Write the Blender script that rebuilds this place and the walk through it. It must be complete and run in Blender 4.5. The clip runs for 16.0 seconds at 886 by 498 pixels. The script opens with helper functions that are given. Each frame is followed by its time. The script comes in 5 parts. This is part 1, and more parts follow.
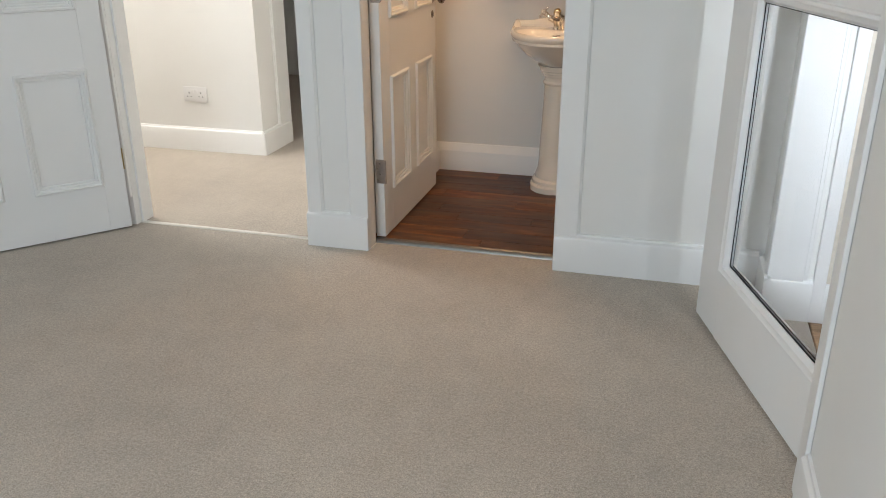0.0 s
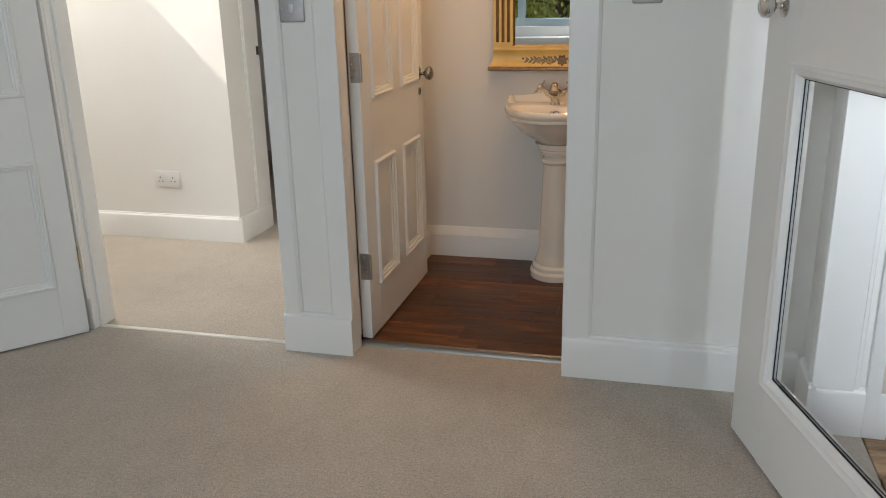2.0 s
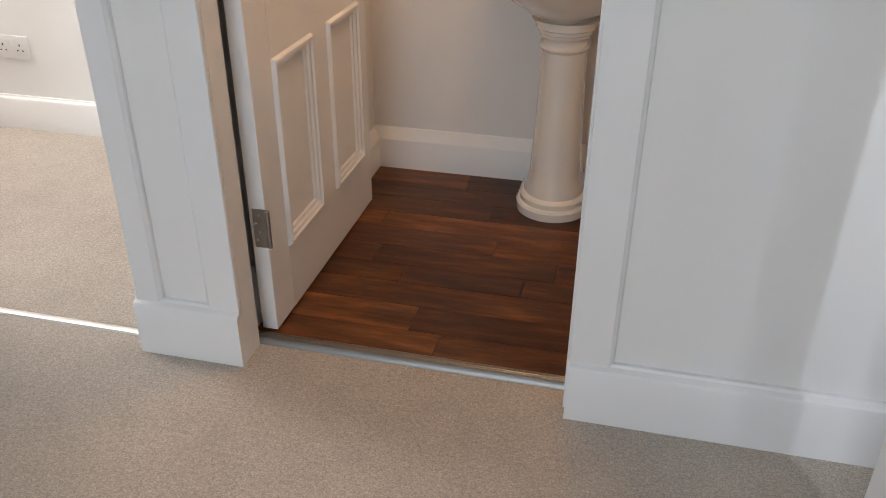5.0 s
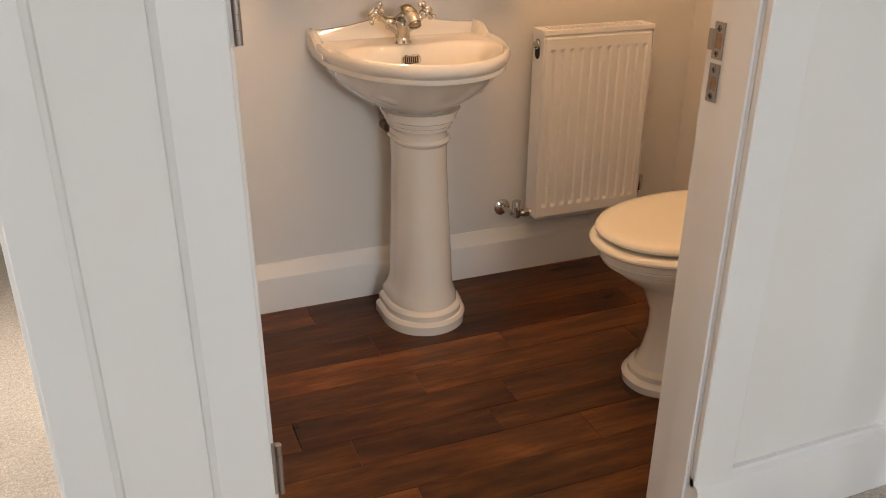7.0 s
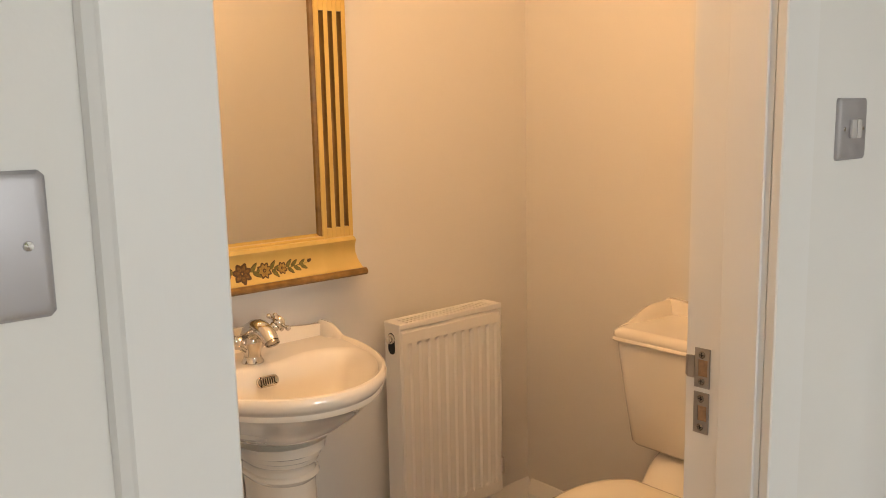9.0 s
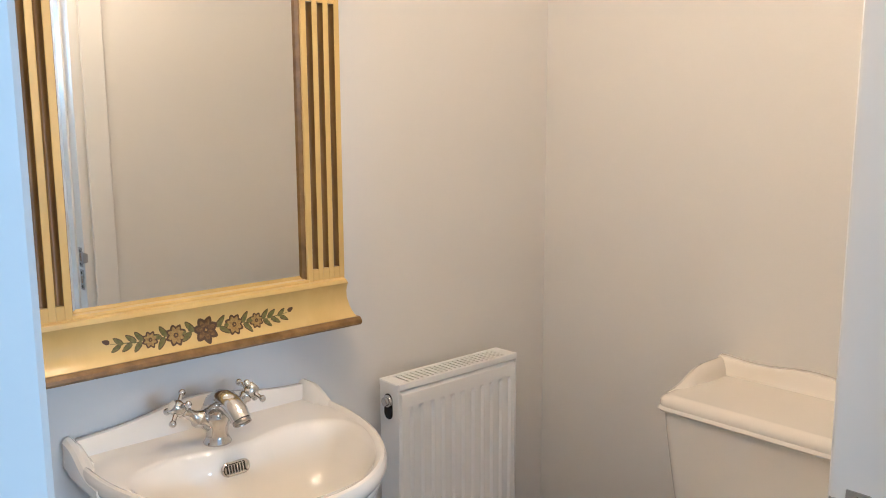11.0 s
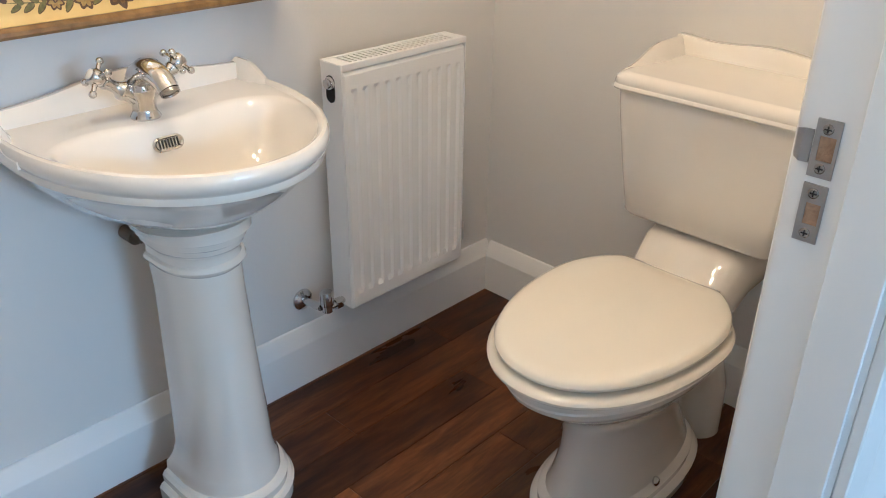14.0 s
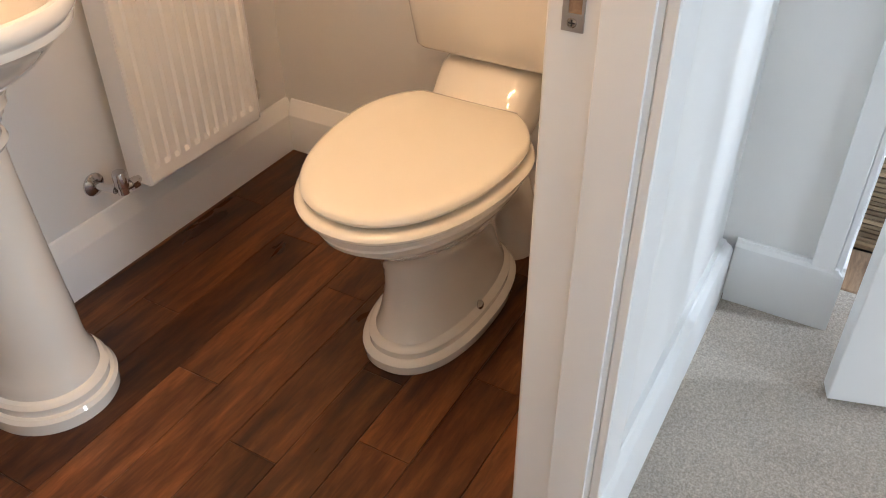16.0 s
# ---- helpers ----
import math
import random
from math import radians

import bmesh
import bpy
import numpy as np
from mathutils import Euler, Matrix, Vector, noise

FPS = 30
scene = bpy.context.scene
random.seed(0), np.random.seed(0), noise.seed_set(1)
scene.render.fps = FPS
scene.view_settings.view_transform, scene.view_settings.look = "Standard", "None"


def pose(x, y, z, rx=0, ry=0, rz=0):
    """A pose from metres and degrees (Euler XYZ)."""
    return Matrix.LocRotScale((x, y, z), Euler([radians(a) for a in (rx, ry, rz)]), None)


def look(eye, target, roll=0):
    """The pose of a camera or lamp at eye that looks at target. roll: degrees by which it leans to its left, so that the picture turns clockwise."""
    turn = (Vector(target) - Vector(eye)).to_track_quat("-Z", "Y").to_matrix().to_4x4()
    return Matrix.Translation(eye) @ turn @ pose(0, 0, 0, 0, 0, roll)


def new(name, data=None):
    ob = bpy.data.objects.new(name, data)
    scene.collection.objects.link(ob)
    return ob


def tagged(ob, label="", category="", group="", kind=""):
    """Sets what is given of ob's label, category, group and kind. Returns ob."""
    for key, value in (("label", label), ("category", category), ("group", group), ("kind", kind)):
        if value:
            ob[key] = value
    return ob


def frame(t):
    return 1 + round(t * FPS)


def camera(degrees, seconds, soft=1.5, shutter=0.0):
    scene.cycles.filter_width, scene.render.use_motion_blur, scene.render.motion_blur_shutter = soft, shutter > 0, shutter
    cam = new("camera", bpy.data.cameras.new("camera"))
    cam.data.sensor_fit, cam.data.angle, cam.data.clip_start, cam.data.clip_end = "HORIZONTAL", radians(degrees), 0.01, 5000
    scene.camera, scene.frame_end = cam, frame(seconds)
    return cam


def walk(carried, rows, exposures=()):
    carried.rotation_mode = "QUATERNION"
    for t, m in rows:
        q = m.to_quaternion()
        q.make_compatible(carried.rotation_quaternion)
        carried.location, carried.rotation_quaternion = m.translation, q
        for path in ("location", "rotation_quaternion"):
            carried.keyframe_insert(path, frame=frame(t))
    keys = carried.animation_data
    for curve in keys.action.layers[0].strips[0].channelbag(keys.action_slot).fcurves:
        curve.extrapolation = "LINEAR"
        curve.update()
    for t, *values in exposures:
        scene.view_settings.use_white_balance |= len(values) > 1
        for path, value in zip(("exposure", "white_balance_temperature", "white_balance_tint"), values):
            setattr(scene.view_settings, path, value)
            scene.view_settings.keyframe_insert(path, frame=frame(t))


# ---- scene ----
cam = camera(56.4, 16.0, soft=1.0)
PATH = [
    (0, (-0.096, 0.116, 1.254), (-0.595, 1.902, 0.505), -0.2),
    (0.5, (-0.103, 0.14, 1.273), (-0.598, 1.975, 0.652), -0.3),
    (1, (-0.142, 0.278, 1.264), (-0.642, 2.132, 0.705), -0.6),
    (1.5, (-0.181, 0.443, 1.263), (-0.68, 2.295, 0.697), -1.1),
    (2, (-0.197, 0.479, 1.258), (-0.69, 2.32, 0.651), -1.3),
    (2.5, (-0.183, 0.543, 1.248), (-0.687, 2.364, 0.593), -1.3),
    (3, (-0.173, 0.719, 1.228), (-0.706, 2.511, 0.516), -1.0),
    (3.2, (-0.176, 0.805, 1.236), (-0.717, 2.583, 0.499), -0.7),
    (5.3, (-0.51, 1.73, 1.162), (-0.89, 3.425, 0.174), 0.0),
    (5.5, (-0.595, 1.797, 1.143), (-0.93, 3.514, 0.172), -1.1),
    (6, (-0.885, 1.882, 1.127), (-0.924, 3.632, 0.157), -1.3),
    (6.5, (-1.142, 1.97, 1.13), (-0.804, 3.692, 0.171), -1.2),
    (7, (-1.338, 2.089, 1.151), (-0.662, 3.778, 0.32), 0.3),
    (7.5, (-1.455, 2.187, 1.205), (-0.513, 3.838, 0.584), -0.2),
    (8, (-1.538, 2.26, 1.235), (-0.433, 3.863, 0.78), -0.6),
    (8.5, (-1.513, 2.399, 1.252), (-0.295, 3.943, 0.889), -1.0),
    (9, (-1.462, 2.52, 1.266), (-0.168, 4.018, 0.954), -1.2),
    (9.2, (-1.437, 2.572, 1.275), (-0.121, 4.049, 0.979), -1.3),
    (11.3, (-1.261, 2.842, 1.301), (0.067, 4.302, 0.978), 0.0),
    (11.5, (-1.26, 2.841, 1.286), (0.076, 4.287, 0.935), -0.0),
    (12, (-1.25, 2.847, 1.259), (0.091, 4.258, 0.802), 0.1),
    (12.5, (-1.247, 2.86, 1.244), (0.094, 4.225, 0.663), 0.3),
    (13, (-1.24, 2.871, 1.223), (0.085, 4.191, 0.515), 0.5),
    (13.5, (-1.233, 2.878, 1.201), (0.072, 4.151, 0.378), 0.7),
    (14, (-1.231, 2.878, 1.183), (0.049, 4.106, 0.259), 0.7),
    (14.5, (-1.231, 2.874, 1.165), (0.025, 4.057, 0.154), 0.6),
    (15, (-1.235, 2.87, 1.155), (0.019, 3.991, 0.073), 0.3),
    (15.5, (-1.24, 2.869, 1.146), (0.039, 3.9, 0.006), -0.1),
    (16, (-1.207, 2.846, 1.134), (0.186, 3.648, -0.057), -0.4),
]
EXPOSURES = [(0.0, 0.48, 6350, 10), (0.5, 0.3, 6450, 10), (1.2, 0.08, 6450, 10), (3.0, 0.24, 6350, 10), (5.5, 0.5, 6350, 17), (6.5, 0.66, 6550, 18), (7.5, 0.64, 7150, 13), (9.2, 0.66, 7350, 13), (10.3, 0.82, 5700, 6),
             (11.3, 0.85, 4280, 1), (12.0, 0.88, 4150, 0), (13.0, 1.0, 3980, -1), (13.5, 1.03, 4150, 0), (14.5, 1.1, 4850, 0), (15.3, 1.16, 5400, 1), (16.0, 1.2, 5850, 11)]
walk(cam, [(t, look(eye, target, roll)) for t, eye, target, roll in PATH], EXPOSURES)


# ---- world, sun and exposure ----
SUN_WAY = Vector((1.0, 0.25, -1.07)).normalized()
world = bpy.data.worlds.new("sky")
scene.world = world
world.use_nodes = True
wn = world.node_tree
sky = wn.nodes.new("ShaderNodeTexSky")
sky.sky_type = "NISHITA"
sky.sun_disc = False
sky.sun_elevation = math.asin(-SUN_WAY.z)
sky.sun_rotation = math.atan2(-SUN_WAY.x, -SUN_WAY.y)
wn.links.new(sky.outputs[0], wn.nodes["Background"].inputs[0])
wn.nodes["Background"].inputs[1].default_value = 0.15
sun_data = bpy.data.lights.new("sun", "SUN")
sun_data.energy, sun_data.angle, sun_data.color = 5.0, radians(0.6), (1.0, 0.93, 0.82)
sun_lamp = new("sun", sun_data)
sun_lamp.matrix_world = Matrix.Translation((-6, 1, 8)) @ SUN_WAY.to_track_quat("-Z", "Y").to_matrix().to_4x4()


def window_light(name, m, w, h, watts, colour):
    data = bpy.data.lights.new(name, "AREA")
    data.shape, data.size, data.size_y, data.energy, data.color = "RECTANGLE", w, h, watts, colour
    ob = new(name, data)
    ob.matrix_world = m
    return ob


# daylight in the hall window and the high side window
window_light("hall_window_daylight", pose(-1.05, -1.60, 1.84, 75, 0, 0), 1.35, 0.5, 38, (0.81, 0.915, 1.0))
window_light("side_window_daylight", pose(-3.62, 3.65, 2.75, 0, -55, 0), 0.7, 0.8, 37, (1.0, 0.96, 0.90))
window_light("bare_room_daylight", pose(0.525, 1.715, 1.5, 90, 0, 0), 0.10, 1.1, 16, (0.80, 0.90, 1.0))


# ---- materials ----
def mat(name, base, rough=0.5, metal=0.0, build=None, **extra):
    m = bpy.data.materials.new(name)
    m.use_nodes = True
    nt = m.node_tree
    b = nt.nodes["Principled BSDF"]
    b.inputs["Base Color"].default_value = (*base, 1)
    b.inputs["Roughness"].default_value = rough
    b.inputs["Metallic"].default_value = metal
    for key, value in extra.items():
        b.inputs[key.replace("_", " ")].default_value = value
    if build:
        build(nt, b)
    return m


def node(nt, kind, **values):
    n = nt.nodes.new(kind)
    for key, value in values.items():
        n.inputs[key.replace("_", " ")].default_value = value
    return n


def coords(nt, scale=(1, 1, 1), own=False):
    tc = nt.nodes.new("ShaderNodeTexCoord")
    mp = nt.nodes.new("ShaderNodeMapping")
    mp.inputs["Scale"].default_value = scale
    if own:
        nt.links.new(tc.outputs["Object"], mp.inputs[0])
    else:
        geo = nt.nodes.new("ShaderNodeNewGeometry")
        nt.links.new(geo.outputs["Position"], mp.inputs[0])
    return mp.outputs[0]


def noise_tex(nt, vec, scale, detail=3.0, rough=0.55):
    n = node(nt, "ShaderNodeTexNoise", Scale=scale, Detail=detail, Roughness=rough)
    nt.links.new(vec, n.inputs["Vector"])
    return n.outputs["Fac"]


def ramp(nt, fac, stops):
    r = nt.nodes.new("ShaderNodeValToRGB")
    els = r.color_ramp.elements
    while len(els) < len(stops):
        els.new(0.5)
    for e, (p, c) in zip(els, stops):
        e.position, e.color = p, (*c, 1)
    nt.links.new(fac, r.inputs[0])
    return r.outputs[0]


def bump(nt, b, height, strength, distance):
    n = node(nt, "ShaderNodeBump", Strength=strength, Distance=distance)
    nt.links.new(height, n.inputs["Height"])
    nt.links.new(n.outputs[0], b.inputs["Normal"])


def range_of(nt, fac, lo, hi):
    n = node(nt, "ShaderNodeMapRange", To_Min=lo, To_Max=hi, From_Min=0.3, From_Max=0.7)
    nt.links.new(fac, n.inputs["Value"])
    return n.outputs[0]


def mix(nt, a, b_, fac, how="MIX"):
    n = nt.nodes.new("ShaderNodeMix")
    n.data_type, n.blend_type = "RGBA", how
    for socket, value in ((n.inputs[0], fac), (n.inputs[6], a), (n.inputs[7], b_)):
        if isinstance(value, (int, float)):
            socket.default_value = value
        elif isinstance(value, tuple):
            socket.default_value = (*value, 1)
        else:
            nt.links.new(value, socket)
    return n.outputs[2]


def paint_build(c0, c1, grain=220.0, depth=0.0006, brush=(1, 1, 1), strength=0.25):
    def build(nt, b):
        v = coords(nt, brush)
        nt.links.new(ramp(nt, noise_tex(nt, coords(nt), 1.3, 4), [(0.3, c0), (0.7, c1)]), b.inputs["Base Color"])
        bump(nt, b, noise_tex(nt, v, grain, 4), strength, depth)
        nt.links.new(range_of(nt, noise_tex(nt, coords(nt), 9, 4), b.inputs["Roughness"].default_value - 0.06, b.inputs["Roughness"].default_value + 0.06), b.inputs["Roughness"])
    return build


M_WALL = mat("wall_emulsion", (0.8, 0.79, 0.76), 0.75, build=paint_build((0.79, 0.775, 0.745), (0.82, 0.81, 0.785), 160, 0.0008))
M_WCWALL = mat("cloakroom_emulsion", (0.78, 0.75, 0.70), 0.7, build=paint_build((0.745, 0.725, 0.69), (0.775, 0.757, 0.725), 160, 0.0008))
M_TRIM = mat("satin_white_paint", (0.82, 0.81, 0.79), 0.35, build=paint_build((0.80, 0.79, 0.77), (0.83, 0.825, 0.81), 60, 0.0006, (1, 1, 0.08), 0.3))
M_TRIMX = mat("satin_skirting_paint", (0.82, 0.81, 0.79), 0.38, build=paint_build((0.80, 0.79, 0.77), (0.83, 0.825, 0.81), 60, 0.0006, (0.08, 0.08, 1), 0.3))
M_CEIL = mat("ceiling_paint", (0.82, 0.81, 0.79), 0.85, build=paint_build((0.80, 0.79, 0.77), (0.83, 0.82, 0.8), 140))


def carpet_build(nt, b):
    v = coords(nt)
    big = noise_tex(nt, v, 1.6, 4)
    tuft = noise_tex(nt, v, 225, 2, 0.8)
    clump = noise_tex(nt, v, 95, 3, 0.7)
    c = ramp(nt, tuft, [(0.31, (0.345, 0.30, 0.25)), (0.5, (0.485, 0.425, 0.36)), (0.69, (0.64, 0.57, 0.49))])
    c = mix(nt, c, ramp(nt, clump, [(0.3, (0.80, 0.79, 0.78)), (0.7, (1.16, 1.16, 1.16))]), 1.0, "MULTIPLY")
    nap = noise_tex(nt, coords(nt, (1.0, 0.7, 1)), 15, 4, 0.65)
    c = mix(nt, c, ramp(nt, nap, [(0.32, (0.94, 0.937, 0.934)), (0.68, (1.05, 1.05, 1.045))]), 1.0, "MULTIPLY")
    c = mix(nt, c, ramp(nt, big, [(0.3, (0.90, 0.89, 0.88)), (0.7, (1.06, 1.06, 1.05))]), 1.0, "MULTIPLY")
    nt.links.new(c, b.inputs["Base Color"])
    bump(nt, b, mix(nt, tuft, clump, 0.4), 0.9, 0.005)


M_CARPET = mat("beige_loop_carpet", (0.42, 0.37, 0.31), 0.95, build=carpet_build, Sheen_Weight=0.15)


def wood_build(dark, mid, light, own=True, along=0):
    def build(nt, b):
        s = [17.0, 17.0, 17.0]
        s[along] = 2.6
        info = nt.nodes.new("ShaderNodeObjectInfo")
        tc = nt.nodes.new("ShaderNodeTexCoord")
        add = nt.nodes.new("ShaderNodeVectorMath")
        add.operation = "MULTIPLY_ADD"
        comb = nt.nodes.new("ShaderNodeCombineXYZ")
        for i in range(3):
            nt.links.new(info.outputs["Random"], comb.inputs[i])
        nt.links.new(comb.outputs[0], add.inputs[0])
        add.inputs[1].default_value = (37.0, 23.0, 11.0)
        geo = nt.nodes.new("ShaderNodeNewGeometry")
        nt.links.new(geo.outputs["Position"], add.inputs[2])
        mp = nt.nodes.new("ShaderNodeMapping")
        mp.inputs["Scale"].default_value = s
        nt.links.new(add.outputs[0], mp.inputs[0])
        grain = noise_tex(nt, mp.outputs[0], 1.6, 6, 0.62)
        mp2 = nt.nodes.new("ShaderNodeMapping")
        s2 = [9.0, 9.0, 9.0]
        s2[along] = 2.6
        mp2.inputs["Scale"].default_value = s2
        nt.links.new(add.outputs[0], mp2.inputs[0])
        clouds = noise_tex(nt, mp2.outputs[0], 1.0, 4, 0.6)
        wave = node(nt, "ShaderNodeTexNoise", Scale=2.6, Detail=5.0, Roughness=0.68, Distortion=2.6)
        nt.links.new(mp.outputs[0], wave.inputs["Vector"])
        c = ramp(nt, grain, [(0.28, dark), (0.5, mid), (0.75, light)])
        c = mix(nt, c, ramp(nt, clouds, [(0.32, (0.46, 0.42, 0.40)), (0.5, (0.92, 0.90, 0.88)), (0.68, (1.42, 1.36, 1.26))]), 0.95, "MULTIPLY")
        c = mix(nt, c, ramp(nt, wave.outputs["Fac"], [(0.36, (0.68, 0.66, 0.64)), (0.5, (1.0, 1.0, 1.0)), (0.66, (1.28, 1.26, 1.22))]), 0.65, "MULTIPLY")
        tone = ramp(nt, info.outputs["Random"], [(0.0, (0.62, 0.59, 0.57)), (0.35, (0.86, 0.85, 0.84)), (0.7, (1.06, 1.05, 1.04)), (1.0, (1.40, 1.37, 1.32))])
        c = mix(nt, c, tone, 1.0, "MULTIPLY")
        knot = node(nt, "ShaderNodeTexVoronoi", Scale=1.0)
        mp3 = nt.nodes.new("ShaderNodeMapping")
        s3 = [6.5, 6.5, 6.5]
        s3[along] = 3.0
        mp3.inputs["Scale"].default_value = s3
        nt.links.new(add.outputs[0], mp3.inputs[0])
        nt.links.new(mp3.outputs[0], knot.inputs["Vector"])
        c = mix(nt, c, ramp(nt, knot.outputs["Distance"], [(0.0, (0.60, 0.56, 0.54)), (0.16, (0.80, 0.78, 0.76)), (0.32, (1, 1, 1))]), 0.85, "MULTIPLY")
        nt.links.new(c, b.inputs["Base Color"])
        nt.links.new(range_of(nt, clouds, b.inputs["Roughness"].default_value - 0.1, b.inputs["Roughness"].default_value + 0.12), b.inputs["Roughness"])
        bump(nt, b, grain, 0.25, 0.0012)
    return build


M_WALNUT = mat("walnut_board", (0.12, 0.05, 0.02), 0.36, Specular_IOR_Level=0.32, build=wood_build((0.040, 0.013, 0.005), (0.116, 0.040, 0.012), (0.235, 0.094, 0.030)))
M_GAP = mat("dark_joint", (0.02, 0.011, 0.007), 0.9)
M_OLDWOOD = mat("old_floorboard", (0.34, 0.22, 0.13), 0.8, build=wood_build((0.2, 0.12, 0.07), (0.36, 0.24, 0.15), (0.5, 0.36, 0.24)))
M_LATH = mat("sawn_lath", (0.42, 0.32, 0.2), 0.85, build=wood_build((0.28, 0.2, 0.12), (0.45, 0.35, 0.23), (0.55, 0.45, 0.32), along=1))
M_PLASTER = mat("bare_plaster", (0.66, 0.6, 0.52), 0.9, build=paint_build((0.60, 0.53, 0.45), (0.70, 0.645, 0.56), 40, 0.002, strength=0.5))
M_PORC = mat("white_vitreous_china", (0.80, 0.765, 0.70), 0.06, Coat_Weight=1.0, Coat_Roughness=0.03,
             build=lambda nt, b: (nt.links.new(ramp(nt, noise_tex(nt, coords(nt), 3, 3), [(0.3, (0.80, 0.75, 0.665)), (0.7, (0.825, 0.78, 0.70))]), b.inputs["Base Color"]),
                                  bump(nt, b, noise_tex(nt, coords(nt), 14, 2), 0.03, 0.001)))
M_SEAT = mat("cream_gloss_seat", (0.88, 0.82, 0.70), 0.10, Coat_Weight=0.8, Coat_Roughness=0.04,
             build=lambda nt, b: (nt.links.new(ramp(nt, noise_tex(nt, coords(nt), 3, 3), [(0.3, (0.87, 0.81, 0.69)), (0.7, (0.90, 0.845, 0.73))]), b.inputs["Base Color"]),
                                  bump(nt, b, noise_tex(nt, coords(nt), 25, 2), 0.025, 0.0008)))
M_CHROME = mat("chrome", (0.62, 0.61, 0.60), 0.09, 1.0, build=lambda nt, b: nt.links.new(range_of(nt, noise_tex(nt, coords(nt), 60, 3), 0.05, 0.16), b.inputs["Roughness"]))
M_STEEL = mat("brushed_steel", (0.42, 0.405, 0.395), 0.36, 1.0, build=lambda nt, b: (nt.links.new(range_of(nt, noise_tex(nt, coords(nt, (1, 1, 12)), 90, 3), 0.28, 0.46), b.inputs["Roughness"]),
                                                                                 bump(nt, b, noise_tex(nt, coords(nt, (1, 1, 14)), 120, 3), 0.1, 0.0004)))
M_KNOB = mat("aged_nickel", (0.34, 0.31, 0.28), 0.2, 1.0, build=lambda nt, b: nt.links.new(range_of(nt, noise_tex(nt, coords(nt), 50, 3), 0.15, 0.32), b.inputs["Roughness"]))
M_BRASS = mat("lacquered_brass", (0.55, 0.42, 0.2), 0.35, 1.0)
M_SWITCH = mat("brushed_switch_plate", (0.44, 0.425, 0.44), 0.48, 0.7, build=lambda nt, b: bump(nt, b, noise_tex(nt, coords(nt, (1, 1, 10)), 150, 3), 0.12, 0.0004))
M_ROCKER = mat("pale_rocker", (0.62, 0.61, 0.61), 0.3, 0.3)
M_ALU = mat("threshold_aluminium", (0.22, 0.21, 0.195), 0.40, 1.0, build=lambda nt, b: bump(nt, b, noise_tex(nt, coords(nt, (0.1, 1, 1)), 300, 3), 0.15, 0.0004))
# base colour raised to carry the glare of sun and sky on this strip
M_STRIP = mat("sun_glare_carpet_strip", (0.86, 0.84, 0.80), 0.3, 1.0, build=lambda nt, b: bump(nt, b, noise_tex(nt, coords(nt, (0.1, 1, 1)), 300, 3), 0.15, 0.0004))
M_PLASTIC = mat("white_plastic", (0.78, 0.77, 0.76), 0.3)
M_RAD = mat("radiator_enamel", (0.87, 0.87, 0.865), 0.3)
# near-black for the shade in holes and gaps, also the seal and latch keep
M_BLACK = mat("black_part_and_gap_shade", (0.015, 0.015, 0.017), 0.8)
M_MIRROR = mat("mirror_silver", (0.86, 0.87, 0.86), 0.012, 1.0)
M_YELLOW = mat("ochre_gilt_paint", (0.62, 0.42, 0.13), 0.32, Coat_Weight=0.3, Coat_Roughness=0.15, build=lambda nt, b: (
    nt.links.new(ramp(nt, noise_tex(nt, coords(nt, (1, 1, 0.3)), 16, 5), [(0.28, (0.60, 0.41, 0.12)), (0.55, (0.66, 0.465, 0.15)), (0.8, (0.71, 0.52, 0.19))]), b.inputs["Base Color"]),
    bump(nt, b, noise_tex(nt, coords(nt), 120, 3), 0.12, 0.0006)))
M_BROWN = mat("brown_gilt_edge", (0.23, 0.125, 0.035), 0.35, build=lambda nt, b: nt.links.new(
    ramp(nt, noise_tex(nt, coords(nt), 40, 4), [(0.3, (0.16, 0.085, 0.022)), (0.7, (0.30, 0.17, 0.05))]), b.inputs["Base Color"]))
M_FLUTE = mat("dark_brown_groove", (0.17, 0.09, 0.022), 0.4, build=lambda nt, b: nt.links.new(
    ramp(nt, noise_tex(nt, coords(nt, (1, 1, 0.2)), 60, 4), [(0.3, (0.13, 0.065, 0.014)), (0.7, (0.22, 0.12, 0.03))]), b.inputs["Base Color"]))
M_LEAFP = mat("painted_leaf_green", (0.16, 0.17, 0.06), 0.4, build=lambda nt, b: nt.links.new(ramp(nt, noise_tex(nt, coords(nt), 180, 3), [(0.3, (0.10, 0.09, 0.018)), (0.7, (0.20, 0.165, 0.04))]), b.inputs["Base Color"]))
M_PETAL = mat("painted_petal", (0.42, 0.27, 0.12), 0.4, build=lambda nt, b: nt.links.new(ramp(nt, noise_tex(nt, coords(nt), 220, 3), [(0.3, (0.26, 0.145, 0.03)), (0.7, (0.44, 0.285, 0.07))]), b.inputs["Base Color"]))
M_OUTLINE = mat("painted_dark_outline", (0.085, 0.04, 0.014), 0.4)
M_HEART = mat("painted_brown_petal", (0.20, 0.085, 0.03), 0.4, build=lambda nt, b: nt.links.new(ramp(nt, noise_tex(nt, coords(nt), 240, 3), [(0.3, (0.09, 0.038, 0.010)), (0.7, (0.23, 0.125, 0.03))]), b.inputs["Base Color"]))
M_GLASS = mat("pane_glass", (1, 1, 1), 0.0, Transmission_Weight=1.0, IOR=1.05, Alpha=1.0)
